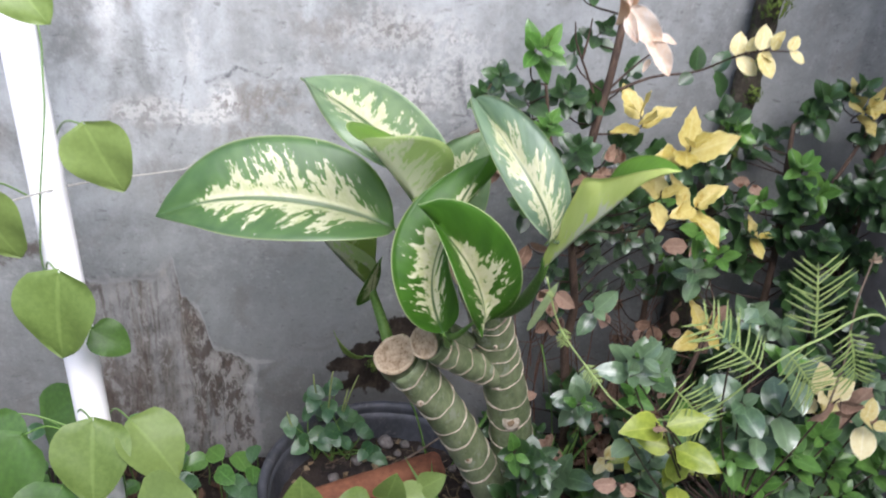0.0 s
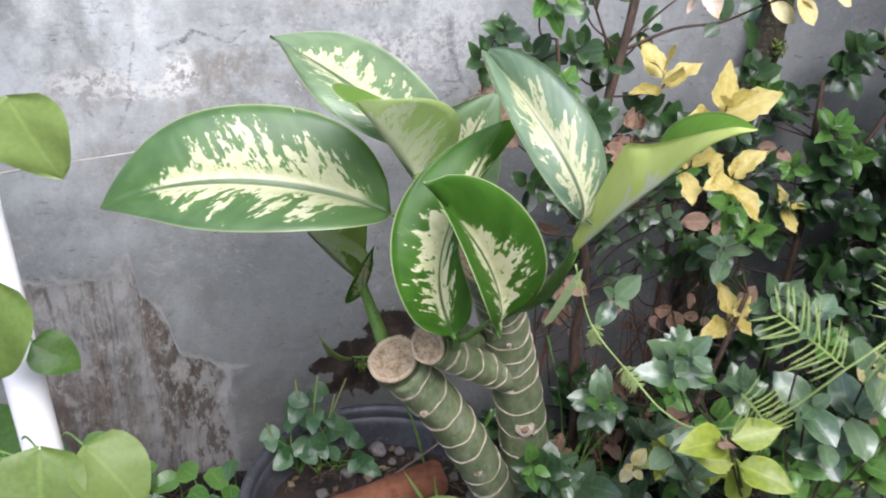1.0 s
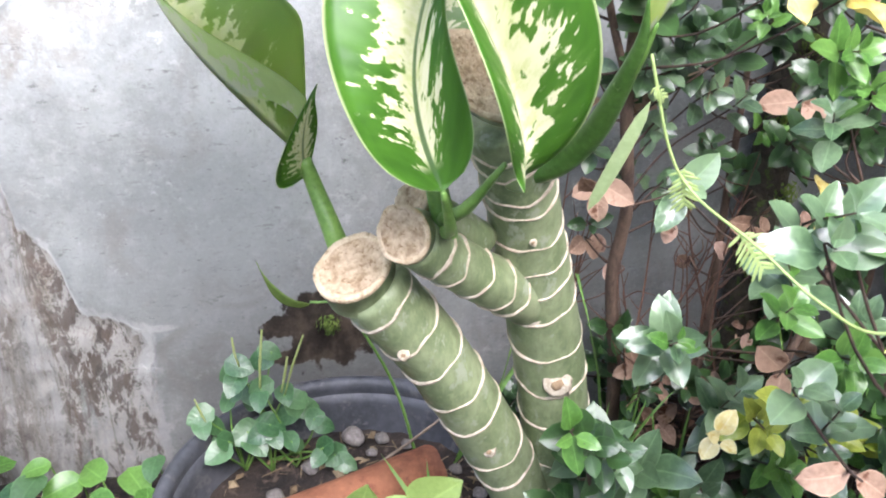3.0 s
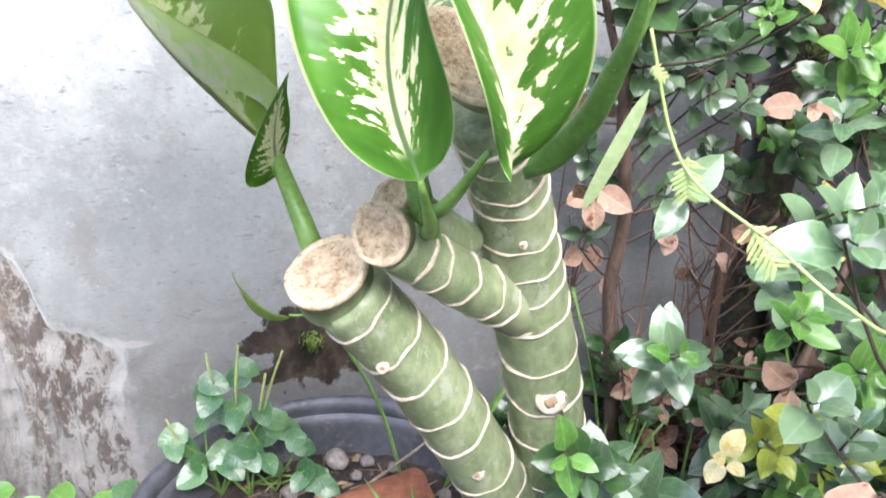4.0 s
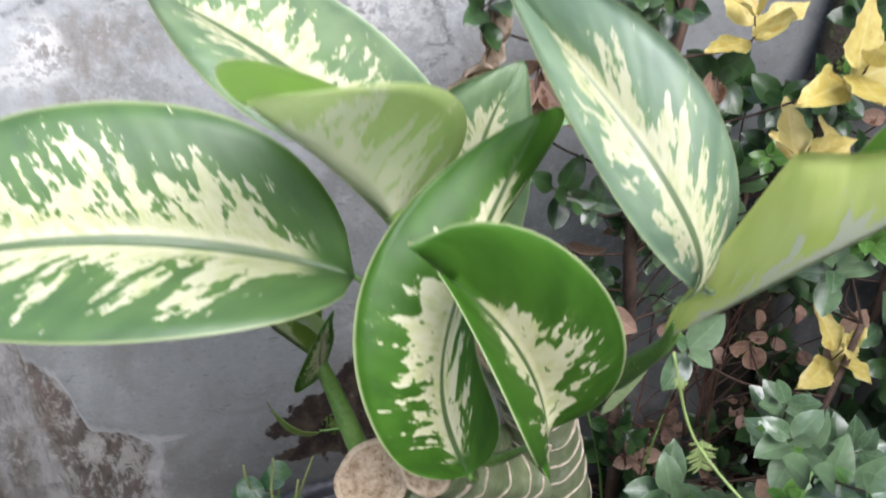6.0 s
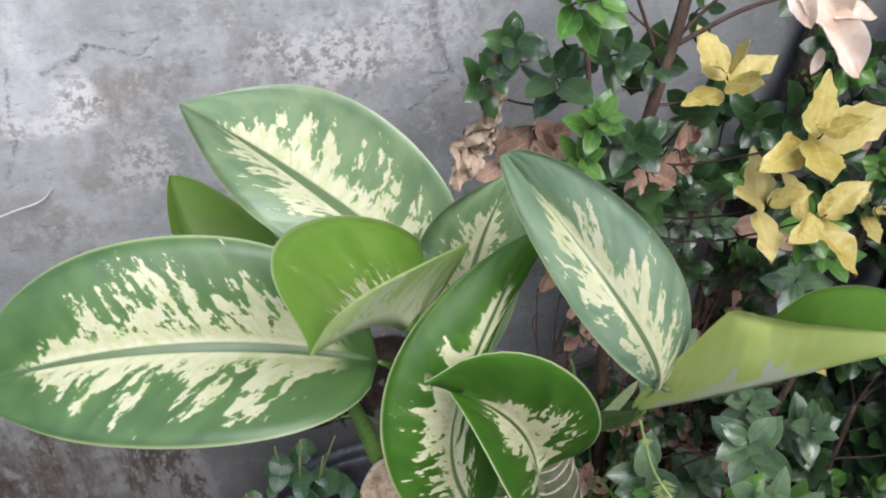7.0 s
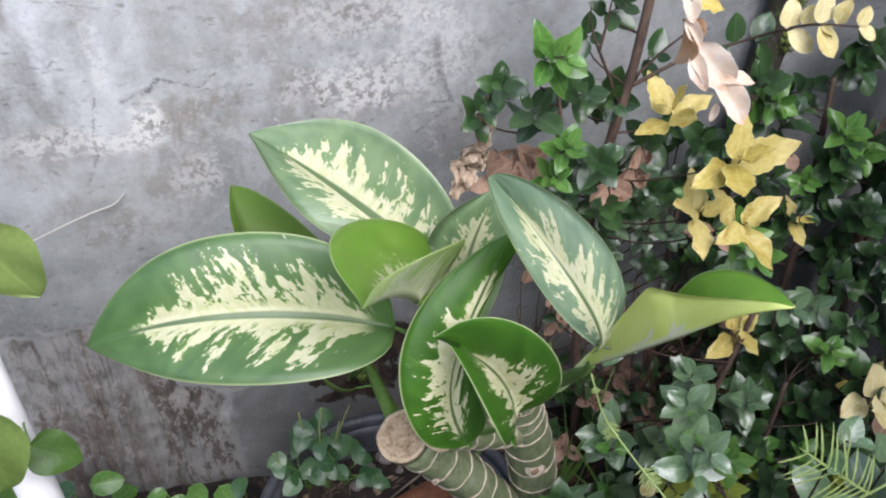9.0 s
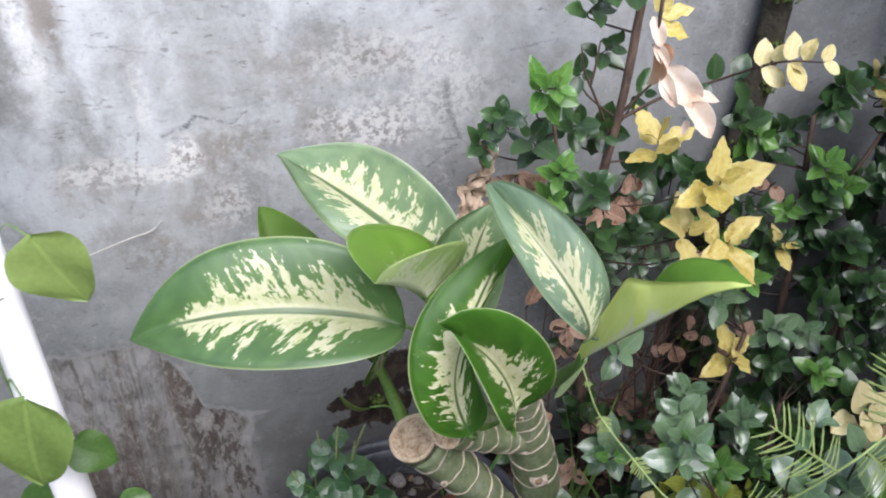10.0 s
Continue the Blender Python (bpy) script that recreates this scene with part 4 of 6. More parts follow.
shoot_side = cane_part("shoot", tube("shoot", [(-0.045, -0.345, 0.555), (-0.028, -0.362, 0.566), (-0.019, -0.386, 0.592), (-0.019, -0.41, 0.622), (-0.0215, -0.433, 0.652), (-0.0275, -0.446, 0.676)], (0.0095, 0.0085, 0.0075, 0.006, 0.0035, 0.0006), M_SHEATH, 12), "green leaf shoot")
for pts in ([(-0.112, -0.36, 0.59), (-0.13, -0.36, 0.64), (-0.162, -0.364, 0.671)], [(-0.112, -0.355, 0.58), (-0.122, -0.345, 0.66), (-0.129, -0.349, 0.72)], [(-0.112, -0.36, 0.59), (-0.126, -0.362, 0.655), (-0.146, -0.384, 0.706)],
            [(-0.096, -0.36, 0.525), (-0.103, -0.395, 0.545), (-0.116, -0.425, 0.579)], [(-0.098, -0.362, 0.535), (-0.094, -0.395, 0.556), (-0.084, -0.425, 0.592)]):
    part("petiole", tube("petiole", pts, (0.0048, 0.0038, 0.0015), M_STALK, 8), shoot)
for pts in ([(-0.02, -0.415, 0.628), (-0.019, -0.43, 0.646), (-0.0185, -0.441, 0.664)],):
    part("petiole", tube("petiole", pts, (0.005, 0.003, 0.0008), M_STALK, 8), shoot_side)

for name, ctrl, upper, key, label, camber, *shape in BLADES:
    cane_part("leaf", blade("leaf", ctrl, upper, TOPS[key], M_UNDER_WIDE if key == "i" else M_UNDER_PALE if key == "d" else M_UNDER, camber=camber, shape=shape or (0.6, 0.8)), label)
cane_part("leaf", rolled_blade("leaf", *ROLLED, (0.1, 1, 0.3), TOPS["e"], M_ROLLED), "rolled pale green leaf showing its underside")
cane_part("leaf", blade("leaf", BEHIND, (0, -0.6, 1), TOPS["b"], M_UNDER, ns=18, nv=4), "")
cane_part("leaf", blade("leaf", CURLED, (0, -1, 0.4), TOPS["g"], M_UNDER, ns=14, nv=4), "small curled dark leaf")
sheath = leaf_mesh("sheath", 0.085, 0.009, M_TORN, 0.4, 0.4, 0.3, 0.1, 8)
cane_part("sheath", sheath, "torn pale leaf sheath").matrix_local = placed(rel((0.004, -0.345, 0.525), cane), (0.16, -0.3, 0.75), (-0.4, -1, 0.2))

# ---- pot and what lies in it ----
pot = thing("plant_pot", "round grey plastic plant pot with a rolled rim", "plant pot", at=(-0.135, -0.223, 0.0))


def lathe(name, profile, material, sides=64):
    vs, fs, k = [], [], len(profile)
    for s in range(sides):
        a = 2 * math.pi * s / sides
        vs += [(r * math.cos(a), r * math.sin(a), z) for r, z in profile]
    for s in range(sides):
        for i in range(k - 1):
            a0, a1 = s * k + i, ((s + 1) % sides) * k + i
            fs.append((a0, a1, a1 + 1, a0 + 1))
    return mesh_of(name, vs, fs, [material])


part("pot_wall", lathe("pot_wall", [(0.0, -0.004), (0.128, -0.004), (0.133, 0.0), (0.168, 0.18), (0.170, 0.192), (0.166, 0.192), (0.163, 0.18), (0.129, 0.006), (0.0, 0.006)], M_POT), pot)
part("pot_rim", lathe("pot_rim", [(0.1665, 0.188), (0.175, 0.1885), (0.180, 0.192), (0.1815, 0.199), (0.180, 0.2055), (0.176, 0.2075), (0.171, 0.2065), (0.1675, 0.202), (0.1665, 0.196), (0.1665, 0.188)], M_POT), pot)


def build_soil():
    vs, fs, rings, sides = [], [], 26, 72
    for i in range(rings + 1):
        f = i / rings
        for s in range(sides):
            a = 2 * math.pi * s / sides
            x, y = 0.1615 * f * math.cos(a), 0.1615 * f * math.sin(a)
            p = Vector((x, y, 0))
            vs.append((x, y, 0.148 + 0.012 * noise.noise(p * 16) * (1 - f ** 4) + 0.005 * noise.noise(p * 60) + 0.003 * noise.noise(p * 140)))
    for i in range(rings):
        for s in range(sides):
            a0, a1 = i * sides + s, i * sides + (s + 1) % sides
            fs.append((a0, a0 + sides, a1 + sides, a1))
    ob = new("potting_soil", mesh_of("potting_soil", vs, fs, [M_EARTH]))
    ob.location = (-0.135, -0.223, 0)
    tagged(ob, "crumbly dark potting soil filling the pot", "soil", kind="stuff")


build_soil()


def pebble(p, r, k):
    bm = bmesh.new()
    bmesh.ops.create_icosphere(bm, subdivisions=2, radius=r)
    for v in bm.verts:
        v.co *= 1 + 0.28 * noise.noise(v.co / r * 1.2 + Vector((k * 3.1, 0, 0)))
        v.co.z *= 0.7
    ob = new("pebble", from_bm("pebble", bm, M_STONE))
    ob.location = p
    tagged(ob, "small grey-brown pebble on the potting soil", "pebble", "pebbles in the pot")


for k, (x, y, r) in enumerate(((-0.115, -0.088, 0.013), (-0.085, -0.095, 0.008), (-0.14, -0.10, 0.009), (-0.06, -0.11, 0.007), (-0.165, -0.125, 0.010), (-0.10, -0.115, 0.006), (-0.045, -0.135, 0.008), (-0.02, -0.16, 0.007), (-0.205, -0.16, 0.009), (-0.005, -0.20, 0.008), (-0.23, -0.2, 0.008))):
    pebble((x, y, 0.152 + r * 0.35), r, k)

# clay pipe lying across the pot
a, b = Vector((-0.052, -0.19, 0.187)), Vector((-0.262, -0.262, 0.192))
fr = frames_along([a + (b - a) * (i / 14) for i in range(15)])
vs, fs = [], []
for layer, r in ((0, 0.0245), (1, 0.0185)):
    for i, (p, t, s1, s2) in enumerate(fr):
        for s in range(28):
            ang = 2 * math.pi * s / 28
            d = s1 * math.cos(ang) + s2 * math.sin(ang)
            chip = 0.004 * noise.noise(Vector((math.cos(ang) * 2, math.sin(ang) * 2, i))) if i in (0, 14) else 0
            vs.append(p + d * (r * (1 + 0.03 * noise.noise(p * 30 + d))) + t * chip)
n1 = 15 * 28
for i in range(14):
    for s in range(28):
        q = (i * 28 + s, i * 28 + (s + 1) % 28, (i + 1) * 28 + (s + 1) % 28, (i + 1) * 28 + s)
        fs += [q, tuple(n1 + k for k in q[::-1])]
for s in range(28):
    for i in (0, 14):
        fs.append((i * 28 + s, i * 28 + (s + 1) % 28, n1 + i * 28 + (s + 1) % 28, n1 + i * 28 + s))
tagged(new("clay_pipe", mesh_of("clay_pipe", vs, fs, [M_CLAY])), "weathered terracotta pipe lying across the pot", "clay pipe")
tagged(new("fallen_twig", tube("fallen_twig", [(-0.16, -0.185, 0.160), (-0.115, -0.165, 0.172), (-0.07, -0.15, 0.188), (-0.025, -0.135, 0.207), (0.0, -0.125, 0.218)], (0.0014, 0.0016, 0.0014, 0.001), M_STICK, 6, 6, 0.3)), "dry pale twig lying on the potting soil", "twig")

# ---- herb with round leaves in the pot ----
herb = thing("pot_herb", "low herb with round blue-green leaves growing in the pot", "herb", at=(-0.205, -0.115, 0.148))
herb_leaf = [leaf_mesh("leaf", 0.036, 0.031, M_HERB, 0.45, 0.75, 0.15, 0.12 + 0.08 * k, 7, 0.12, 0.4, 3) for k in range(3)]
for k, (x, y, z) in enumerate(((-0.228, -0.11, 0.279), (-0.210, -0.12, 0.258), (-0.186, -0.105, 0.236), (-0.203, -0.12, 0.212), (-0.226, -0.115, 0.203), (-0.262, -0.12, 0.192), (-0.152, -0.125, 0.178), (-0.159, -0.115, 0.208),
                               (-0.196, -0.10, 0.285), (-0.269, -0.11, 0.226), (-0.184, -0.13, 0.196), (-0.244, -0.13, 0.206), (-0.14, -0.13, 0.17), (-0.215, -0.09, 0.23), (-0.24, -0.10, 0.24), (-0.175, -0.1, 0.22))):
    root = Vector((-0.205 + 0.03 * math.sin(k * 2.1), -0.105 + 0.01 * math.cos(k), 0.148))
    tip = Vector((x, y, z))
    st = part("stalk", tube("stalk", [root - herb.location, (root + tip) / 2 + jitter(0.008) - herb.location, tip - herb.location], (0.0014, 0.0011, 0.0009), M_STALK, 5, 4), herb)
    ang = k * 2.4
    ahead = Vector((math.cos(ang), 0.6 * math.sin(ang) - 0.5, -0.25))
    part("leaf", herb_leaf[k % 3], st, "", placed(tip - herb.location - ahead.normalized() * 0.012, ahead, Vector((-0.1, -0.7, 0.8)) + jitter(0.35), rnd.uniform(0.6, 0.9)))
    for j in ((1,) if k % 3 else (1, 2)):
        turned = Vector((math.cos(ang + 2.1 * j), 0.6 * math.sin(ang + 2.1 * j) - 0.4, -0.3))
        part("leaf", herb_leaf[(k + j) % 3], st, "", placed(tip - herb.location - Vector((0, 0, 0.004 * j)), turned, Vector((-0.1, -0.6, 0.8)) + jitter(0.3), rnd.uniform(0.45, 0.8)))

for root, top in (((-0.228, -0.11, 0.279), (-0.232, -0.11, 0.312)), ((-0.210, -0.12, 0.258), (-0.204, -0.118, 0.322)), ((-0.186, -0.105, 0.236), (-0.165, -0.108, 0.305)), ((-0.26, -0.115, 0.21), (-0.272, -0.115, 0.25)), ((-0.19, -0.12, 0.25), (-0.182, -0.12, 0.29))):
    a, b = Vector(root) - herb.location, Vector(top) - herb.location
    part("flower_spike", tube("flower_spike", [a, (a + b) / 2 + jitter(0.002), b], (0.0010, 0.0013, 0.0009), M_SPIKE, 6, 4, 0.4), herb, "thin upright yellow-green flower spike")

# ---- white pole with a climbing vine ----
POLE = Matrix.Translation((-0.4975, -0.2508, 0.05)) @ Vector((-0.0617, 0.1228, 0.75)).to_track_quat("Z", "Y").to_matrix().to_4x4()
pole = thing("pvc_pole", "white plastic pipe leaning upright as a plant support", "pole")
pole.matrix_world = POLE
part("pipe", lathe("pipe", [(0.0175, 0.004), (0.0180, 0.0), (0.0202, 0.0), (0.0205, 0.0006), (0.0205, 0.004), (0.0205, 0.95), (0.0205, 1.896), (0.0205, 1.8994), (0.0202, 1.9), (0.0180, 1.9), (0.0175, 1.896), (0.0175, 0.95), (0.0175, 0.004)], M_PVC, 32), pole)

vine = thing("heart_leaf_vine", "climbing vine with soft heart-shaped leaves winding up the white pole", "climbing vine")
vine.matrix_world = POLE
turns = []
for i in range(60):
    f = i / 59
    ang = 1.2 + f * 13.5
    r = 0.0222 + 0.0010 * math.sin(i * 1.7)
    turns.append(Vector((r * math.cos(ang), r * math.sin(ang), 0.01 + 1.3 * f)))
part("vine_stem", tube("vine_stem", turns, (0.0011, 0.0010, 0.0009), M_STALK, 6, 3), vine)
heart = [leaf_mesh("leaf", 0.090, 0.083, M_VINE, 0.42, 0.78, 0.20, 0.12 + 0.08 * k, 12, 0.06, 0.6, 4, 0.2 * (k - 1)) for k in range(3)]
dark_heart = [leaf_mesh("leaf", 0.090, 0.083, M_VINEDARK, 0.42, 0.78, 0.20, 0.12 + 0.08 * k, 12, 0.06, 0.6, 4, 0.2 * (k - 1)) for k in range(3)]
for k, (p, ahead, up, size) in enumerate((
    ((-0.478, -0.235, 0.738), (0.35, -0.1, -0.9), (-0.15, -0.9, 0.35), 0.92), ((-0.518, -0.268, 0.578), (-0.12, -0.25, -0.9), (-0.3, -0.9, 0.3), 1.15), ((-0.498, -0.24, 0.486), (0.75, -0.2, -0.4), (0.1, -0.75, 0.5), 0.55),
    ((-0.505, -0.27, 0.375), (-0.03, -0.55, -0.8), (0.05, -0.75, 0.65), 1.12), ((-0.462, -0.262, 0.365), (0.62, -0.45, -0.55), (0.3, -0.5, 0.8), 1.0), ((-0.60, -0.24, 0.335), (-0.4, -0.5, -0.7), (-0.2, -0.7, 0.6), 1.25),
    ((-0.535, -0.24, 0.905), (0.5, -0.3, -0.7), (-0.1, -0.8, 0.5), 0.8), ((-0.60, -0.24, 0.665), (0.35, -0.1, -0.9), (-0.3, -0.9, 0.3), 1.0), ((-0.60, -0.14, 0.285), (0.5, -0.3, 0.4), (-0.2, -0.7, 0.6), 1.0), ((-0.655, -0.2, 0.335), (0.3, -0.4, -0.4), (-0.1, -0.6, 0.8), 1.1),
    ((-0.545, -0.30, 0.30), (-0.35, -0.5, -0.5), (-0.2, -0.6, 0.8), 1.1))):
    q = POLE.inverted() @ Vector(p)
    root = Vector((0.019 if q.x > 0 else -0.019, -0.010, max(q.z - 0.03, 0.01)))
    pt = part("petiole", tube("petiole", [root, (root + q) / 2 + Vector((0, -0.008, 0.012)), q], (0.0013, 0.0012, 0.0012), M_STALK, 5, 5), vine)
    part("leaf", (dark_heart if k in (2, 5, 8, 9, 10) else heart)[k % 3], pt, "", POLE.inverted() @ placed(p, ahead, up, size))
tagged(new("dry_tendril", tube("dry_tendril", [(-0.60, -0.27, 0.655), (-0.57, -0.235, 0.65), (-0.524, -0.15, 0.634), (-0.476, -0.08, 0.616), (-0.43, -0.02, 0.600), (-0.402, -0.006, 0.600), (-0.388, -0.005, 0.612)], (0.0012, 0.0012, 0.0010, 0.0008), M_TENDRIL, 5, 6)), "thin dry tendril stretched from the pole to the wall", "tendril")

# ---- mossy trunk against the wall ----
trunk = thing("mossy_trunk", "dark dead trunk overgrown with moss against the wall", "tree trunk", at=(0.385, -0.03, 0.06))
part("trunk_bark", tube("trunk_bark", [(0.0, 0.0, 0.0), (0.0, 0.002, 0.2), (0.0, 0.0, 0.45), (0.022, -0.002, 0.62), (0.034, 0.0, 0.80), (0.035, 0.0, 1.1)], (0.026, 0.024, 0.022, 0.020, 0.018, 0.016), M_MOSSBARK, 18, 14, 0.22), trunk)


def moss_cushion(p, r, k):
    vs, fs = [], []
    for i in range(90):
        d = Vector((rnd.gauss(0, 1), rnd.gauss(-0.5, 1), rnd.gauss(0, 1))).normalized()
        c = Vector(p) + d * r * rnd.uniform(0.55, 1.0)
        u = d.orthogonal().normalized() * r * 0.2
        w = d.cross(u)
        n0 = len(vs)
        vs += [c - u, c + w * 0.6, c + u + d * r * 0.12, c - w * 0.6]
        fs.append((n0, n0 + 1, n0 + 2, n0 + 3))
    return mesh_of("moss", vs, fs, [M_MOSS], smooth=False)


for k, (p, r) in enumerate((((0.0, -0.02, 0.12), 0.018), ((-0.012, -0.02, 0.24), 0.02), ((0.008, -0.022, 0.33), 0.016), ((-0.01, -0.02, 0.42), 0.02), ((0.0, -0.022, 0.5), 0.016), ((0.01, -0.02, 0.58), 0.018), ((0.03, -0.02, 0.67), 0.015), ((0.03, -0.022, 0.80), 0.024), ((0.045, -0.02, 0.835), 0.018), ((0.03, -0.02, 0.72), 0.012))):
    part("moss", moss_cushion(p, r, k), trunk, "bright green moss")
wall_moss = new("wall_moss", moss_cushion((0, 0, 0), 0.014, 1))
wall_moss.location = (-0.128, -0.006, 0.252)
tagged(wall_moss, "small bright moss tuft on the stained wall", "moss", kind="stuff")

# ---- shrubs ----
def leaf_set(material, length, width, heart=0.0, tip=0.75):
    return [leaf_mesh("leaf", length, width, material, 0.62, tip, 0.22 + 0.1 * (k % 2), 0.05 + 0.10 * k, 6, heart, 0.5 * k, 2, 0.25 * (k - 1)) for k in range(3)]


S_SHRUB, S_FRESH, S_GREY = leaf_set(M_SHRUB, 0.031, 0.021), leaf_set(M_FRESH, 0.032, 0.019, 0, 0.9), leaf_set(M_GREY, 0.036, 0.023, 0, 0.85)
S_YELLOW, S_PALEY, S_LIME, S_DRY = [leaf_mesh("leaf", 0.052, 0.029, M_YELLOW, 0.60, 0.95, 0.12 + 0.14 * k, 0.14 * k - 0.06, 16, 0, 0.5 + 0.3 * k, 3, 0.25 * (k - 1), 0.28, k * 3.3) for k in range(3)], leaf_set(M_PALEY, 0.036, 0.026), leaf_set(M_LIME, 0.046, 0.029, 0, 1.0), leaf_set(M_DRY, 0.032, 0.022)


def shrub(label, at, trunk_pts, trunk_r):
    ob = thing("shrub", label, "shrub", "shrubs by the wall", at=at)
    part("trunk", tube("trunk", [rel(p, ob) for p in trunk_pts], trunk_r, M_BARK, 10, 8, 0.12), ob)
    return ob, spline(trunk_pts, 8)


def sprig(ob, line, tip, leaves, pairs=3, size=1.0, facing=(-0.25, -0.85, 0.55), spread=1.0, top=True, gap=0.0125, hang=0.0):
    """A twig from the trunk to tip with pairs of opposite leaves set crosswise, and a rosette at its end."""
    tip = Vector(tip)
    pairs += 1 if pairs > 1 and leaves not in (S_YELLOW, S_PALEY, S_DRY) else 0
    gap *= 0.6 if leaves is S_FRESH else 1.0
    low = [p for p in line if p.z < tip.z - 0.02] or line[:1]
    start = min(low, key=lambda p: (p - tip).length + 0.6 * abs(p.z - tip.z + 0.10))
    axis = (Vector(facing) + jitter(0.45)).normalized()
    back = tip - axis * gap * pairs
    mid = (start * 0.45 + back * 0.55) + Vector((0, 0.010, -0.012)) + jitter(0.012)
    tw = part("twig", tube("twig", [rel(start, ob), rel(mid, ob), rel(back, ob), rel(tip, ob)], (0.0015, 0.0011, 0.0009, 0.0006), M_TWIG, 5, 4), ob)
    side = axis.orthogonal().normalized()
    side.rotate(Matrix.Rotation(rnd.uniform(0, 3), 3, axis))
    for k in range(pairs + (1 if top else 0)):
        f = k / pairs
        p = back + (tip - back) * min(f, 1.0)
        for sgn in (1, -1):
            d = side * sgn * spread + axis * (0.35 + 0.9 * f * f) + Vector((0, 0, -hang)) + jitter(0.18)
            up = axis * 0.9 - d * 0.2 + Vector((0, -0.15, 0.35)) + jitter(0.2)
            s = size * (1.08 - 0.42 * f * f) * rnd.uniform(0.82, 1.15)
            part("leaf", rnd.choice(leaves), tw, "", placed(rel(p + d.normalized() * 0.002, ob), d, up, s))
        side.rotate(Matrix.Rotation(1.57 + rnd.uniform(-0.3, 0.3), 3, axis))


tall, tall_line = shrub("tall shrub with glossy dark leaves and some yellowing ones", (0.19, -0.1, 0.08), [(0.19, -0.1, 0.08), (0.182, -0.10, 0.2), (0.16, -0.105, 0.33), (0.157, -0.12, 0.42), (0.125, -0.15, 0.55), (0.12, -0.17, 0.68), (0.132, -0.175, 0.79), (0.142, -0.17, 0.9), (0.15, -0.17, 1.0)], (0.0085, 0.007, 0.006, 0.005, 0.0042))
side_line = spline([(0.125, -0.15, 0.55), (0.09, -0.17, 0.62), (0.06, -0.19, 0.70), (0.04, -0.2, 0.78)], 6)
part("trunk", tube("trunk", [rel(p, tall) for p in side_line], (0.004, 0.003, 0.002), M_BARK, 7, 1), tall)
for p, kind, n, s in (((0.023, -0.24, 0.835), S_FRESH, 3, 1.05), ((-0.018, -0.2, 0.793), S_SHRUB, 3, 0.8), ((-0.03, -0.2, 0.77), S_SHRUB, 2, 0.7), ((0.015, -0.2, 0.765), S_SHRUB, 2, 1.0), ((0.072, -0.2, 0.775), S_SHRUB, 3, 0.95), ((0.035, -0.25, 0.75), S_FRESH, 4, 0.75), ((0.03, -0.24, 0.71), S_FRESH, 3, 0.7),
                      ((0.113, -0.18, 0.747), S_SHRUB, 2, 0.9), ((0.082, -0.22, 0.709), S_SHRUB, 3, 1.0), ((0.128, -0.15, 0.84), S_SHRUB, 2, 0.8), ((0.06, -0.2, 0.67), S_SHRUB, 3, 1.0), ((0.09, -0.15, 0.81), S_SHRUB, 1, 0.8), ((0.11, -0.2, 0.64), S_SHRUB, 3, 1.0), ((0.16, -0.18, 0.69), S_SHRUB, 2, 1.0),
                      ((0.17, -0.15, 0.78), S_SHRUB, 1, 0.9), ((0.10, -0.17, 0.90), S_SHRUB, 2, 1.0), ((0.12, -0.19, 0.94), S_SHRUB, 2, 1.0),
                      ((0.13, -0.17, 0.58), S_SHRUB, 2, 0.9), ((0.18, -0.16, 0.60), S_SHRUB, 3, 1.0), ((0.05, -0.18, 0.60), S_SHRUB, 2, 0.9), ((0.17, -0.14, 0.28), S_SHRUB, 2, 0.9)):
    sprig(tall, side_line if p[0] < 0.07 and p[2] > 0.64 else tall_line, p, kind, n, s)
rnd.seed(21)
for p, kind, n, s in (((0.168, -0.2, 0.745), S_YELLOW, 2, 0.95), ((0.195, -0.29, 0.735), S_YELLOW, 2, 1.1), ((0.175, -0.28, 0.675), S_YELLOW, 2, 0.85), ((0.215, -0.3, 0.665), S_YELLOW, 2, 0.9)):
    sprig(tall, tall_line, p, kind, n, s * 0.95, (-0.1, -0.6, 0.8), 0.8, top=s > 0.92)
for p, n, s in (((0.0, -0.2, 0.70), 2, 1.0), ((0.03, -0.19, 0.695), 2, 0.9), ((-0.01, -0.18, 0.675), 2, 0.8), ((0.12, -0.2, 0.655), 1, 0.9), ((0.15, -0.19, 0.66), 1, 0.9), ((0.10, -0.16, 0.45), 2, 0.9), ((0.06, -0.17, 0.54), 1, 1.1), ((0.145, -0.13, 0.52), 2, 0.8), ((0.13, -0.11, 0.38), 1, 1.0), ((0.20, -0.13, 0.55), 1, 0.9), ((0.15, -0.2, 0.69), 1, 0.9)):
    sprig(tall, tall_line, p, S_DRY, n, s, (-0.1, -0.7, -0.2), hang=0.5, top=False)

for pts in ([(0.125, -0.172, 0.74), (0.10, -0.172, 0.79), (0.082, -0.172, 0.825), (0.077, -0.172, 0.85)], [(0.092, -0.172, 0.805), (0.096, -0.172, 0.83), (0.098, -0.172, 0.855)], [(0.135, -0.172, 0.77), (0.16, -0.178, 0.80), (0.185, -0.185, 0.825)]):
    part("twig", tube("twig", [rel(p, tall) for p in pts], (0.0018, 0.0014, 0.0008), M_TWIG, 5, 4), tall, "bare twig")

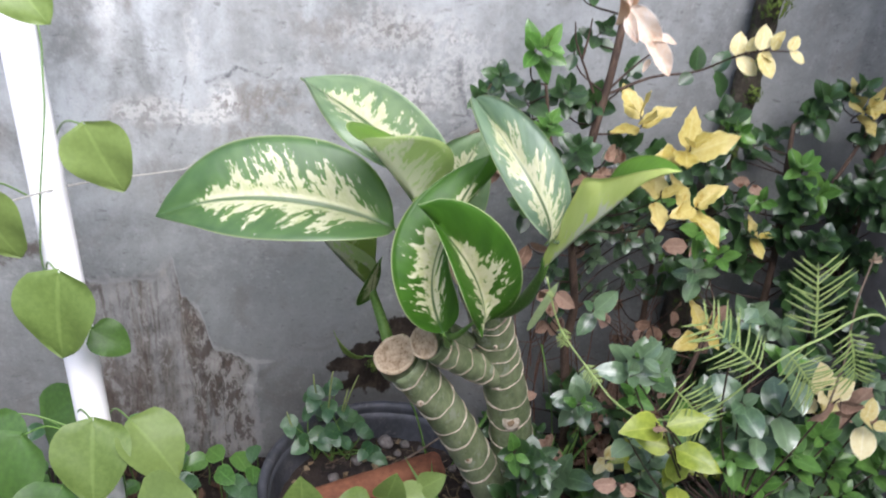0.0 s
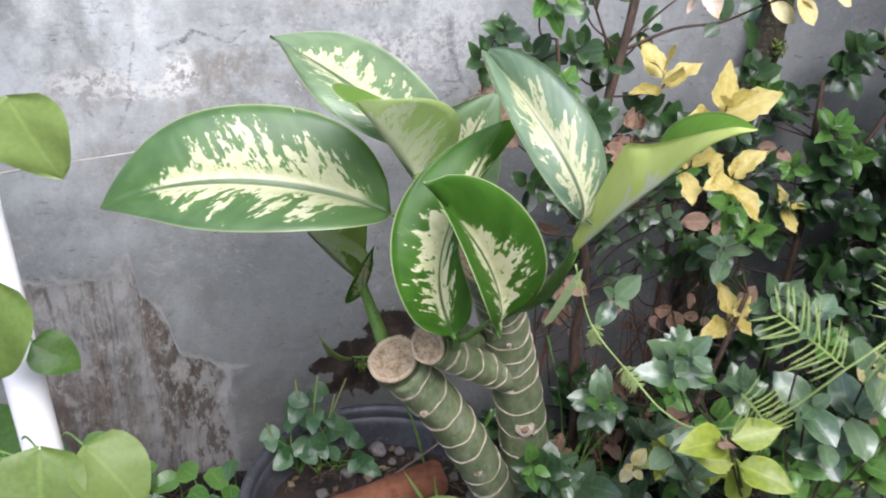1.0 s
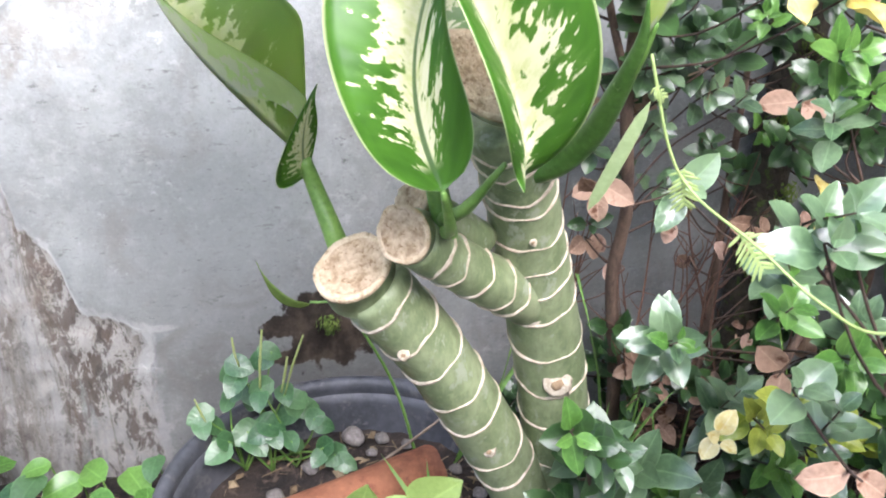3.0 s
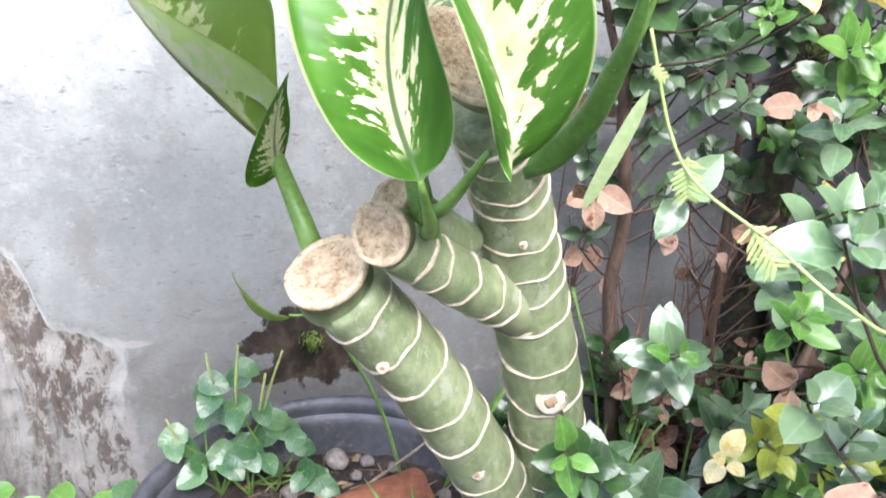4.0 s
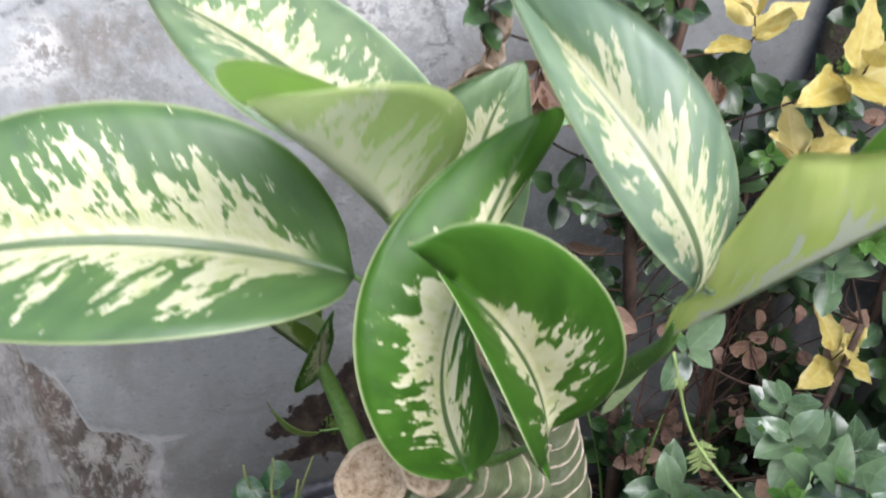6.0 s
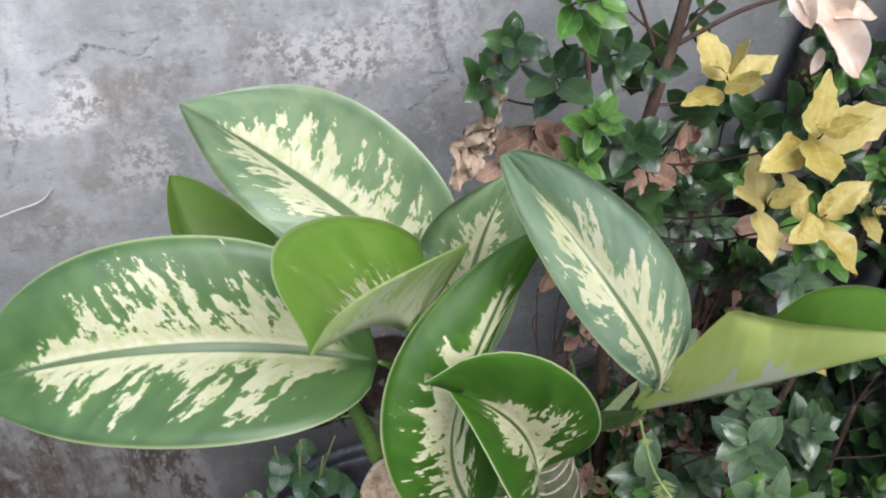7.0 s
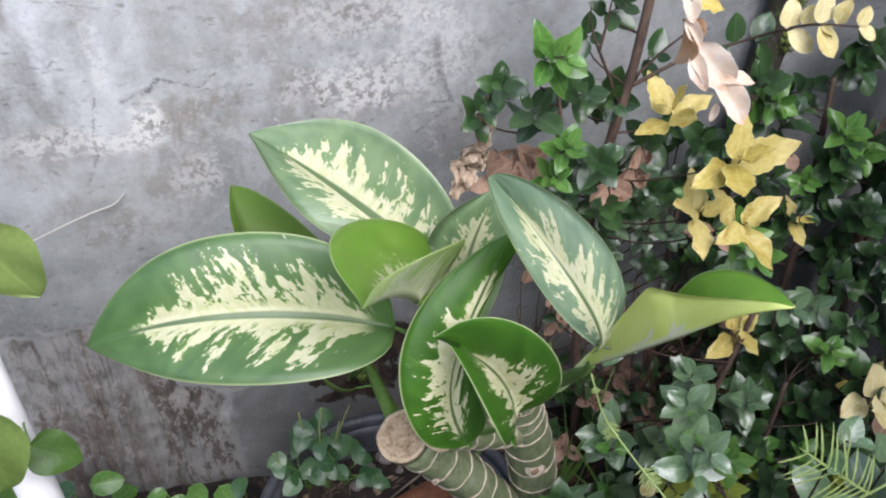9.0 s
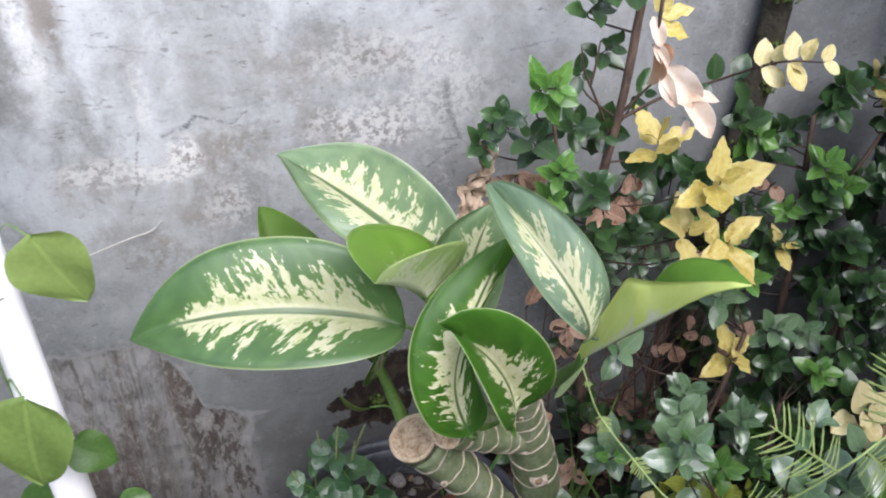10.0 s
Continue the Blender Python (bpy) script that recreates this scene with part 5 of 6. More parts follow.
# a level branch with upright and drooping leaves in pairs, green at first and pale yellow towards its end
bough = part("twig", tube("twig", [rel(p, tall) for p in ((0.131, -0.174, 0.762), (0.19, -0.17, 0.784), (0.255, -0.158, 0.789), (0.281, -0.200, 0.820), (0.297, -0.225, 0.833), (0.318, -0.252, 0.839))], (0.0022, 0.0018, 0.0015, 0.0012, 0.0008), M_TWIG, 6, 5), tall, "level twig")
S_BOUGH = leaf_set(M_SHRUB, 0.036, 0.025)
for p, d, up, kind, size in (((0.256, -0.157, 0.789), (-0.05, 0.1, 1), (-0.25, -0.95, 0.2), S_BOUGH, 1.05), ((0.283, -0.158, 0.788), (0.42, 0.2, 0.9), (-0.5, -0.85, 0.2), S_BOUGH, 1.1), ((0.272, -0.178, 0.796), (0.35, -0.5, -0.85), (0.1, -0.8, 0.5), S_BOUGH, 1.1), ((0.250, -0.160, 0.787), (-0.7, -0.3, -0.45), (0, -0.8, 0.6), S_BOUGH, 0.8),
                             ((0.281, -0.202, 0.820), (0.05, 0.1, 1), (-0.2, -0.95, 0.2), S_PALEY, 0.95), ((0.279, -0.205, 0.819), (0.75, -0.5, -0.5), (0.1, -0.7, 0.6), S_PALEY, 1.05), ((0.290, -0.212, 0.826), (0.35, 0.0, 0.9), (-0.9, -0.35, 0.2), S_PALEY, 0.75), ((0.297, -0.225, 0.833), (0.12, 0.2, 1), (-0.2, -0.95, 0.2), S_PALEY, 1.0), ((0.295, -0.226, 0.831), (0.45, -0.5, -0.75), (0.2, -0.8, 0.5), S_PALEY, 1.1),
                             ((0.298, -0.227, 0.832), (0.85, -0.2, -0.4), (-0.1, -0.5, 0.8), S_PALEY, 0.7), ((0.307, -0.237, 0.836), (0.1, 0.0, 1), (-0.9, -0.4, 0.0), S_PALEY, 0.8), ((0.318, -0.252, 0.840), (0.4, 0.1, 0.9), (-0.5, -0.8, 0.2), S_PALEY, 0.62), ((0.318, -0.252, 0.838), (0.8, -0.3, -0.4), (0.1, -0.6, 0.7), S_PALEY, 0.7)):
    part("leaf", rnd.choice(kind), bough, "", placed(rel(p, tall), d, up, size * 0.88))

# pale dry leaves hanging from the shrub's top
hang = thing("dry_leaf_spray", "spray of papery pale pink dry leaves hanging in the shrub", "dry leaves", at=(0.06, -0.39, 0.96))
part("stalk", tube("stalk", [rel(p, hang) for p in ((0.13, -0.19, 0.93), (0.09, -0.31, 0.975), (0.035, -0.39, 0.965), (0.036, -0.392, 0.925), (0.052, -0.390, 0.903), (0.078, -0.390, 0.874), (0.086, -0.392, 0.852))], (0.002, 0.0015, 0.001), M_TWIG, 6), hang)


def between(p, q, up, long):
    """A pose that lays a leaf of the given length from p to q."""
    c = Vector((0.060, -0.395, 0.900))
    p, q = (c + (Vector(v) - c) * 0.78 + Vector((-0.007, 0, 0.003)) for v in (p, q))
    d = q - p
    return placed(rel(p, hang), d, up, d.length / long)


petal = leaf_mesh("leaf", 0.05, 0.024, M_DRYPALE, 0.55, 0.75, 0.55, 0.12, 12, 0, 0.5, 4, 0, 0.15, 1.0)
keel = leaf_mesh("leaf", 0.05, 0.022, M_DRYPALE, 0.6, 0.75, 0.85, -0.10, 12, 0, 0.5, 4, 0, 0.15, 2.0)
scoop = leaf_mesh("leaf", 0.05, 0.030, M_RUST, 0.5, 0.6, 1.15, 0.25, 12, 0, 0.5, 5, 0.3, 0.2, 3.0)
for me, p, q, up in ((petal, (0.048, -0.390, 0.908), (0.094, -0.404, 0.860), (-0.25, -1, 0.15)), (keel, (0.074, -0.392, 0.877), (0.108, -0.402, 0.827), (0.15, -1, 0.1)), (petal, (0.080, -0.391, 0.869), (0.114, -0.402, 0.870), (0.1, -0.5, 0.9)),
                     (keel, (0.048, -0.393, 0.903), (0.062, -0.404, 0.868), (-0.8, -0.7, 0.1)), (petal, (0.026, -0.393, 0.960), (0.037, -0.402, 0.930), (-0.1, -1, 0.1)), (keel, (0.033, -0.392, 0.934), (0.047, -0.400, 0.910), (-0.4, -1, 0.1)), (keel, (0.086, -0.392, 0.845), (0.077, -0.398, 0.830), (-0.6, -1, 0.1))):
    part("leaf", me, hang, "", between(p, q, up, 0.05))
part("leaf", scoop, hang, "curled rust-brown leaf", between((0.033, -0.388, 0.930), (0.052, -0.380, 0.884), (0.6, -0.9, 0.25), 0.05))
for p, q, up in (((0.042, -0.375, 0.944), (0.076, -0.385, 0.934), (-0.1, -0.7, 0.7)), ((0.045, -0.365, 0.955), (0.062, -0.37, 0.985), (-0.2, -0.9, 0.3)), ((0.05, -0.37, 0.95), (0.079, -0.38, 0.962), (0, -0.6, 0.8))):
    part("leaf", S_YELLOW[1], hang, "dull yellow leaf", between(p, q, up, 0.052))

# shrivelled brown leaves behind the cane
def shrivelled(label, pts, widths, folds, seed):
    """A dead leaf hanging as a twisted, pleated strip along the points."""
    line = spline(pts, 7)
    fr = frames_along(line)
    nv, vs, uv, fs = 16, [], [], []
    for i, (p, t, a, b) in enumerate(fr):
        f = i / (len(fr) - 1)
        g = f * (len(widths) - 1)
        j = min(int(g), len(widths) - 2)
        w = widths[j] + (widths[j + 1] - widths[j]) * (g - j)
        across, out = Vector((1, 0.15, 0)), Vector((0, -1, 0))
        across = (across - t * across.dot(t)).normalized()
        out = across.cross(t)
        for k in range(nv + 1):
            v = 2 * k / nv - 1
            ruck = noise.noise(Vector((v * folds, f * 5.0, seed)))
            fine = noise.noise(Vector((v * folds * 3, f * 22.0, seed + 5)))
            edge = 1 + 0.35 * noise.noise(Vector((f * 9, 3.0 if v > 0 else 8.0, seed)))
            vs.append(p + across * (w * 0.5 * v * edge + 0.003 * fine) + out * (w * 0.55 * ruck + 0.004 * fine + 0.006 * (1 - v * v)) + t * 0.004 * fine)
            uv.append((f, v * 0.5 + 0.5))
    for i in range(len(fr) - 1):
        for k in range(nv):
            q = i * (nv + 1) + k
            fs.append((q, q + 1, q + nv + 2, q + nv + 1))
    tagged(new("shrivelled_leaf", mesh_of("shrivelled_leaf", vs, fs, [M_CRUMPLE], uv)), label, "dry leaf")


shrivelled("long shrivelled brown leaf caught in the shrub", ((-0.012, -0.175, 0.771), (-0.020, -0.175, 0.760), (-0.022, -0.175, 0.739), (-0.024, -0.175, 0.721), (-0.027, -0.175, 0.708)), (0.010, 0.018, 0.022, 0.018, 0.010), 2.6, 1.0)
shrivelled("pale crumpled brown leaf caught in the shrub", ((-0.015, -0.170, 0.706), (-0.027, -0.170, 0.701), (-0.038, -0.170, 0.687), (-0.044, -0.170, 0.671), (-0.050, -0.170, 0.651)), (0.014, 0.032, 0.034, 0.024, 0.010), 3.2, 7.0)

# small leafy side twigs lower down, with the wall showing between them
rnd.seed(31)
for p, kind, n, s in (((0.085, -0.15, 0.575), S_GREY, 2, 0.62), ((0.125, -0.14, 0.545), S_SHRUB, 2, 0.72), ((0.165, -0.15, 0.565), S_GREY, 2, 0.66), ((0.205, -0.14, 0.60), S_SHRUB, 2, 0.75), ((0.215, -0.15, 0.545), S_GREY, 2, 0.70), ((0.105, -0.13, 0.495), S_SHRUB, 2, 0.62), ((0.175, -0.13, 0.505), S_GREY, 2, 0.60), ((0.225, -0.14, 0.49), S_SHRUB, 2, 0.75), ((0.255, -0.14, 0.535), S_GREY, 2, 0.70),
                      ((0.145, -0.12, 0.455), S_SHRUB, 2, 0.62), ((0.205, -0.12, 0.435), S_GREY, 2, 0.68), ((0.265, -0.13, 0.455), S_SHRUB, 2, 0.75), ((0.115, -0.13, 0.41), S_SHRUB, 1, 0.65), ((0.285, -0.15, 0.50), S_FRESH, 2, 0.60), ((0.235, -0.17, 0.615), S_FRESH, 2, 0.55), ((0.19, -0.15, 0.645), S_GREY, 2, 0.66)):
    sprig(tall, tall_line, p, kind, n, s)

rnd.seed(4)
back, back_line = shrub("shrub with glossy dark leaves close to the wall", (0.5, -0.1, 0.085), [(0.5, -0.1, 0.085), (0.495, -0.1, 0.3), (0.48, -0.11, 0.5), (0.47, -0.1, 0.62), (0.46, -0.1, 0.70)], (0.007, 0.006, 0.005, 0.003))
arm = spline([(0.48, -0.11, 0.5), (0.54, -0.11, 0.6), (0.57, -0.12, 0.70), (0.58, -0.12, 0.76)], 6)
part("trunk", tube("trunk", [rel(p, back) for p in arm], (0.0035, 0.003, 0.002), M_BARK, 7, 1), back)
for p, kind, n, s in (((0.494, -0.12, 0.745), S_SHRUB, 3, 1.1), ((0.48, -0.12, 0.715), S_SHRUB, 2, 1.0), ((0.548, -0.12, 0.76), S_SHRUB, 3, 1.0), ((0.457, -0.15, 0.655), S_FRESH, 2, 1.1), ((0.498, -0.15, 0.61), S_FRESH, 3, 1.15), ((0.47, -0.15, 0.585), S_SHRUB, 3, 1.1), ((0.345, -0.15, 0.704), S_FRESH, 3, 1.0), ((0.33, -0.14, 0.73), S_SHRUB, 2, 1.0), ((0.375, -0.15, 0.69), S_SHRUB, 2, 1.0),
                      ((0.364, -0.2, 0.62), S_FRESH, 3, 0.65), ((0.384, -0.2, 0.577), S_SHRUB, 3, 1.0), ((0.47, -0.15, 0.542), S_SHRUB, 3, 1.0), ((0.58, -0.12, 0.563), S_SHRUB, 3, 1.05), ((0.604, -0.12, 0.637), S_SHRUB, 3, 1.05), ((0.57, -0.13, 0.69), S_SHRUB, 2, 1.0), ((0.596, -0.15, 0.51), S_SHRUB, 3, 1.0), ((0.62, -0.12, 0.72), S_SHRUB, 2, 1.0), ((0.60, -0.12, 0.58), S_SHRUB, 2, 1.0),
                      ((0.43, -0.12, 0.47), S_SHRUB, 3, 1.0), ((0.52, -0.16, 0.47), S_SHRUB, 3, 1.0), ((0.40, -0.14, 0.53), S_SHRUB, 2, 1.0), ((0.33, -0.14, 0.55), S_SHRUB, 2, 1.0), ((0.35, -0.13, 0.48), S_SHRUB, 2, 0.9), ((0.30, -0.13, 0.60), S_SHRUB, 3, 1.0), ((0.27, -0.14, 0.645), S_SHRUB, 3, 1.0), ((0.24, -0.12, 0.58), S_SHRUB, 2, 1.0), ((0.31, -0.16, 0.66), S_SHRUB, 2, 1.0), ((0.63, -0.14, 0.6), S_SHRUB, 3, 1.0), ((0.63, -0.14, 0.5), S_SHRUB, 3, 1.0)):
    sprig(back, arm if p[0] > 0.53 and p[2] > 0.55 else back_line, p, kind, n, s)
sprig(back, arm, (0.552, -0.13, 0.735), S_YELLOW, 2, 0.9)
sprig(back, back_line, (0.378, -0.2, 0.57), S_YELLOW, 1, 0.6)

rnd.seed(3)
low, low_line = shrub("low spreading shrub with grey-green and fresh leaves", (0.24, -0.22, 0.075), [(0.24, -0.22, 0.07), (0.24, -0.23, 0.15), (0.25, -0.25, 0.24), (0.27, -0.26, 0.33), (0.29, -0.26, 0.42), (0.31, -0.25, 0.48)], (0.006, 0.005, 0.004, 0.003))
arm_r = spline([(0.24, -0.23, 0.15), (0.33, -0.27, 0.2), (0.42, -0.3, 0.26), (0.50, -0.3, 0.33)], 6)
part("trunk", tube("trunk", [rel(p, low) for p in arm_r], (0.004, 0.0035, 0.0025), M_TWIG, 7, 1), low)
for p, kind, n, s in (((0.119, -0.27, 0.503), S_GREY, 1, 0.95), ((0.15, -0.365, 0.487), S_GREY, 3, 1.0), ((0.203, -0.3, 0.452), S_GREY, 3, 0.95), ((0.165, -0.35, 0.472), S_FRESH, 1, 0.9), ((0.092, -0.334, 0.406), S_GREY, 3, 1.0), ((0.089, -0.345, 0.412), S_FRESH, 1, 0.6), ((0.24, -0.233, 0.24), S_GREY, 2, 1.3), ((0.366, -0.25, 0.47), S_GREY, 2, 1.0), ((0.27, -0.25, 0.60), S_FRESH, 3, 0.9), ((0.285, -0.25, 0.57), S_FRESH, 2, 0.9),
                      ((0.26, -0.25, 0.55), S_GREY, 2, 0.9), ((0.286, -0.2, 0.518), S_SHRUB, 3, 1.0), ((0.302, -0.3, 0.376), S_GREY, 3, 0.95), ((0.408, -0.3, 0.338), S_SHRUB, 3, 1.2), ((0.418, -0.34, 0.345), S_SHRUB, 2, 1.2), ((0.451, -0.25, 0.39), S_SHRUB, 3, 1.1), ((0.39, -0.3, 0.268), S_SHRUB, 3, 1.2), ((0.467, -0.35, 0.275), S_SHRUB, 3, 1.1),
                      ((0.532, -0.35, 0.297), S_SHRUB, 3, 1.1), ((0.44, -0.35, 0.41), S_SHRUB, 2, 1.1), ((0.546, -0.3, 0.417), S_SHRUB, 3, 1.0), ((0.567, -0.2, 0.43), S_SHRUB, 3, 1.0), ((0.339, -0.35, 0.255), S_SHRUB, 3, 1.1), ((0.238, -0.33, 0.247), S_FRESH, 3, 1.0), ((0.271, -0.3, 0.279), S_GREY, 3, 1.0), ((0.218, -0.267, 0.293), S_GREY, 3, 1.0), ((0.32, -0.3, 0.31), S_SHRUB, 3, 1.1),
                      ((0.37, -0.26, 0.42), S_SHRUB, 3, 1.0), ((0.49, -0.28, 0.36), S_SHRUB, 3, 1.1), ((0.45, -0.3, 0.22), S_SHRUB, 3, 1.1), ((0.36, -0.3, 0.21), S_FRESH, 2, 1.0), ((0.53, -0.3, 0.24), S_SHRUB, 3, 1.1)):
    sprig(low, arm_r if p[0] > 0.33 else low_line, p, kind, n, s, (-0.2, -0.7, 0.75))
for p, kind, n, s in (((0.24, -0.26, 0.26), S_LIME, 1, 0.6), ((0.30, -0.25, 0.455), S_YELLOW, 2, 0.85), ((0.425, -0.365, 0.412), S_PALEY, 2, 1.25), ((0.49, -0.30, 0.335), S_YELLOW, 2, 0.8), ((0.33, -0.31, 0.245), S_LIME, 1, 0.7), ((0.48, -0.34, 0.20), S_LIME, 2, 0.8)):
    sprig(low, arm_r if p[0] > 0.33 else low_line, p, kind, n, s, (-0.2, -0.7, 0.7))
for p, kind, n, s in (((0.167, -0.37, 0.335), S_LIME, 2, 0.6), ((0.125, -0.37, 0.335), S_PALEY, 1, 0.6), ((0.184, -0.37, 0.36), S_LIME, 1, 0.65), ((0.23, -0.38, 0.335), S_LIME, 2, 0.7), ((0.20, -0.40, 0.415), S_FRESH, 2, 0.9), ((0.125, -0.41, 0.475), S_FRESH, 2, 0.85)):
    sprig(low, low_line, p, kind, n, s, (-0.2, -0.7, 0.7))
for p, s in (((0.225, -0.3, 0.33), 1.1), ((0.46, -0.37, 0.385), 1.2), ((0.17, -0.33, 0.21), 1.2), ((0.25, -0.2, 0.42), 0.9), ((0.33, -0.22, 0.44), 0.9)):
    sprig(low, low_line, p, S_DRY, 1, s, (0, -0.6, -0.2), hang=0.4, top=False)

cover, cover_line = shrub("young sprouts with glossy leaves at the foot of the cane", (0.04, -0.335, 0.05), [(0.04, -0.335, 0.05), (0.035, -0.345, 0.15), (0.03, -0.355, 0.25), (0.02, -0.365, 0.33)], (0.004, 0.003, 0.002))
for p, kind, n, s in (((-0.001, -0.375, 0.365), S_FRESH, 1, 1.0), ((0.012, -0.378, 0.350), S_SHRUB, 2, 0.95), ((0.028, -0.37, 0.335), S_SHRUB, 2, 1.1), ((0.045, -0.36, 0.32), S_GREY, 3, 1.1), ((0.065, -0.35, 0.30), S_GREY, 2, 1.1), ((0.02, -0.365, 0.29), S_SHRUB, 2, 1.1), ((0.05, -0.355, 0.27), S_SHRUB, 2, 1.1)):
    sprig(cover, cover_line, p, kind, n, s, (-0.1, -0.75, 0.6))

# more shrubs standing deeper, which close the gaps
rear, rear_line = shrub("dense dark shrub with small leaves before the wall", (0.30, -0.08, 0.085), [(0.30, -0.08, 0.085), (0.30, -0.085, 0.25), (0.29, -0.09, 0.4), (0.285, -0.09, 0.55)], (0.006, 0.005, 0.003))
for k in range(52):
    x, z = rnd.uniform(0.14, 0.46), rnd.uniform(0.15, 0.64)
    if x < 0.37 and z < 0.60:
        continue
    sprig(rear, rear_line, (x, rnd.uniform(-0.18, -0.06), z), S_SHRUB, 3, rnd.uniform(0.75, 1.05))
for k in range(9):
    sprig(rear, rear_line, (rnd.uniform(0.1, 0.42), rnd.uniform(-0.17, -0.08), rnd.uniform(0.2, 0.64)), S_DRY, 1, rnd.uniform(0.7, 1.0), (0, -0.6, -0.2), hang=0.4, top=False)
S_PINK = leaf_set(M_PINK, 0.028, 0.020)
for k in range(26):
    foot = Vector((rnd.uniform(0.10, 0.40), rnd.uniform(-0.15, -0.04), rnd.uniform(0.10, 0.30)))
    head = foot + Vector((rnd.uniform(-0.06, 0.06), rnd.uniform(-0.03, 0.03), rnd.uniform(0.10, 0.24)))
    main = spline([foot, (foot + head) / 2 + jitter(0.014), head], 6)
    tw = part("twig", tube("twig", [rel(p, rear) for p in main], (0.0015, 0.0011, 0.0005), M_REDTWIG, 5, 1), rear, "thin reddish dry twig")
    for j in range(4):
        root = main[rnd.randrange(3, len(main))]
        out = root + Vector((rnd.uniform(-0.05, 0.05), rnd.uniform(-0.03, 0.02), rnd.uniform(0.01, 0.06)))
        part("twig", tube("twig", [rel(root, rear), rel((root + out) / 2 + jitter(0.006), rear), rel(out, rear)], (0.0009, 0.0007, 0.0004), M_REDTWIG, 4, 3), tw)
        if rnd.random() < 0.12:
            part("leaf", rnd.choice(S_PINK), tw, "dry pinkish leaf", placed(rel(out, rear), Vector((rnd.uniform(-0.6, 0.6), -0.4, -0.8)), Vector((0, -0.9, 0.2)) + jitter(0.5), rnd.uniform(0.7, 1.1)))
for k in range(46):
    sprig(rear, rear_line, (rnd.uniform(0.06, 0.50), rnd.uniform(-0.17, -0.05), rnd.uniform(0.10, 0.26)), rnd.choice((S_SHRUB, S_SHRUB, S_SHRUB, S_DRY)), 2, rnd.uniform(0.6, 0.95), (-0.1, -0.6, 0.6))
end, end_line = shrub("dense dark shrub with small leaves in the corner of the bed", (0.62, -0.12, 0.085), [(0.62, -0.12, 0.085), (0.61, -0.12, 0.25), (0.60, -0.12, 0.42), (0.60, -0.12, 0.6)], (0.006, 0.005, 0.003))
for k in range(30):
    sprig(end, end_line, (rnd.uniform(0.44, 0.64), rnd.uniform(-0.26, -0.07), rnd.uniform(0.15, 0.68)), S_SHRUB, 3, rnd.uniform(0.8, 1.1))
fore, fore_line = shrub("low dark shrub filling the bed beside the pot", (0.36, -0.28, 0.06), [(0.36, -0.28, 0.06), (0.36, -0.28, 0.15), (0.37, -0.28, 0.25), (0.38, -0.27, 0.36)], (0.005, 0.004, 0.003))
for k in range(52):
    x = rnd.uniform(0.16, 0.66)
    z = rnd.uniform(0.12, 0.17 + 0.28 * min(1.0, max(0.0, x - 0.16) / 0.26))
    sprig(fore, fore_line, (x, rnd.uniform(-0.36, -0.2), z), rnd.choice((S_SHRUB, S_SHRUB, S_GREY, S_GREY, S_FRESH)), 2, rnd.uniform(0.75, 1.1), (-0.2, -0.7, 0.75), gap=0.010)
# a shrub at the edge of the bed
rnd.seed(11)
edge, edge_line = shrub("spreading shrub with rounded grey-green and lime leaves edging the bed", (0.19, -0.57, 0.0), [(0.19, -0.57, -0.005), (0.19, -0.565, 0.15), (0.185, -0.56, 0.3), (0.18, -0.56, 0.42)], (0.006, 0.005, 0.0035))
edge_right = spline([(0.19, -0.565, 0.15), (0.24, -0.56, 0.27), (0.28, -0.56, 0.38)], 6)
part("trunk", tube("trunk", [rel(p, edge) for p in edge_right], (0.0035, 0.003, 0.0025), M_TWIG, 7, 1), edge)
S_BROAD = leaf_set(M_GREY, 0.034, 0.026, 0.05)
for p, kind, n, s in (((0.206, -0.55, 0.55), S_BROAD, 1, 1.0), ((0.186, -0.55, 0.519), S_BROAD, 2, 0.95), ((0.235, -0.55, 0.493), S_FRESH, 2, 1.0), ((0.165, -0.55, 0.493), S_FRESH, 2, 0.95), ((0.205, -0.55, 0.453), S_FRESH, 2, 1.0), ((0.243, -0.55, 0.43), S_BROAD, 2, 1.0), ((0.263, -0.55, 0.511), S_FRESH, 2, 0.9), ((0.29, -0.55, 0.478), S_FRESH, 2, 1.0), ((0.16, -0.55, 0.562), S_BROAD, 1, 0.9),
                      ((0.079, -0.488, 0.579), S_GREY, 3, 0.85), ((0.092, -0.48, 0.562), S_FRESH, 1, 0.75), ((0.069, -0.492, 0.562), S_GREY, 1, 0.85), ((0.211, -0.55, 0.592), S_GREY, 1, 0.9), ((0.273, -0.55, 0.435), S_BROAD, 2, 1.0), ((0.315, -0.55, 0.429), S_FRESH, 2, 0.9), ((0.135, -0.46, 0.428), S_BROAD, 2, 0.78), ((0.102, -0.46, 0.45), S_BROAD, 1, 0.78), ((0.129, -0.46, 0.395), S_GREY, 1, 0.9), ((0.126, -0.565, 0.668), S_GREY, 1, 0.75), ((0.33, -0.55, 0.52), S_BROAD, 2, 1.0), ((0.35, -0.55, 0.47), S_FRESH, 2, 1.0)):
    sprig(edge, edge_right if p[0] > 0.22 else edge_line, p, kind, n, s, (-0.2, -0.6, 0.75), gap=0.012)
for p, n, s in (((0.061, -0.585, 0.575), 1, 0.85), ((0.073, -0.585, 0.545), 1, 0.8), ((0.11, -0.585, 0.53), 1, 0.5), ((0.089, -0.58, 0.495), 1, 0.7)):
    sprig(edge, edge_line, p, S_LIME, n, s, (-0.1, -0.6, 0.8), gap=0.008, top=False)
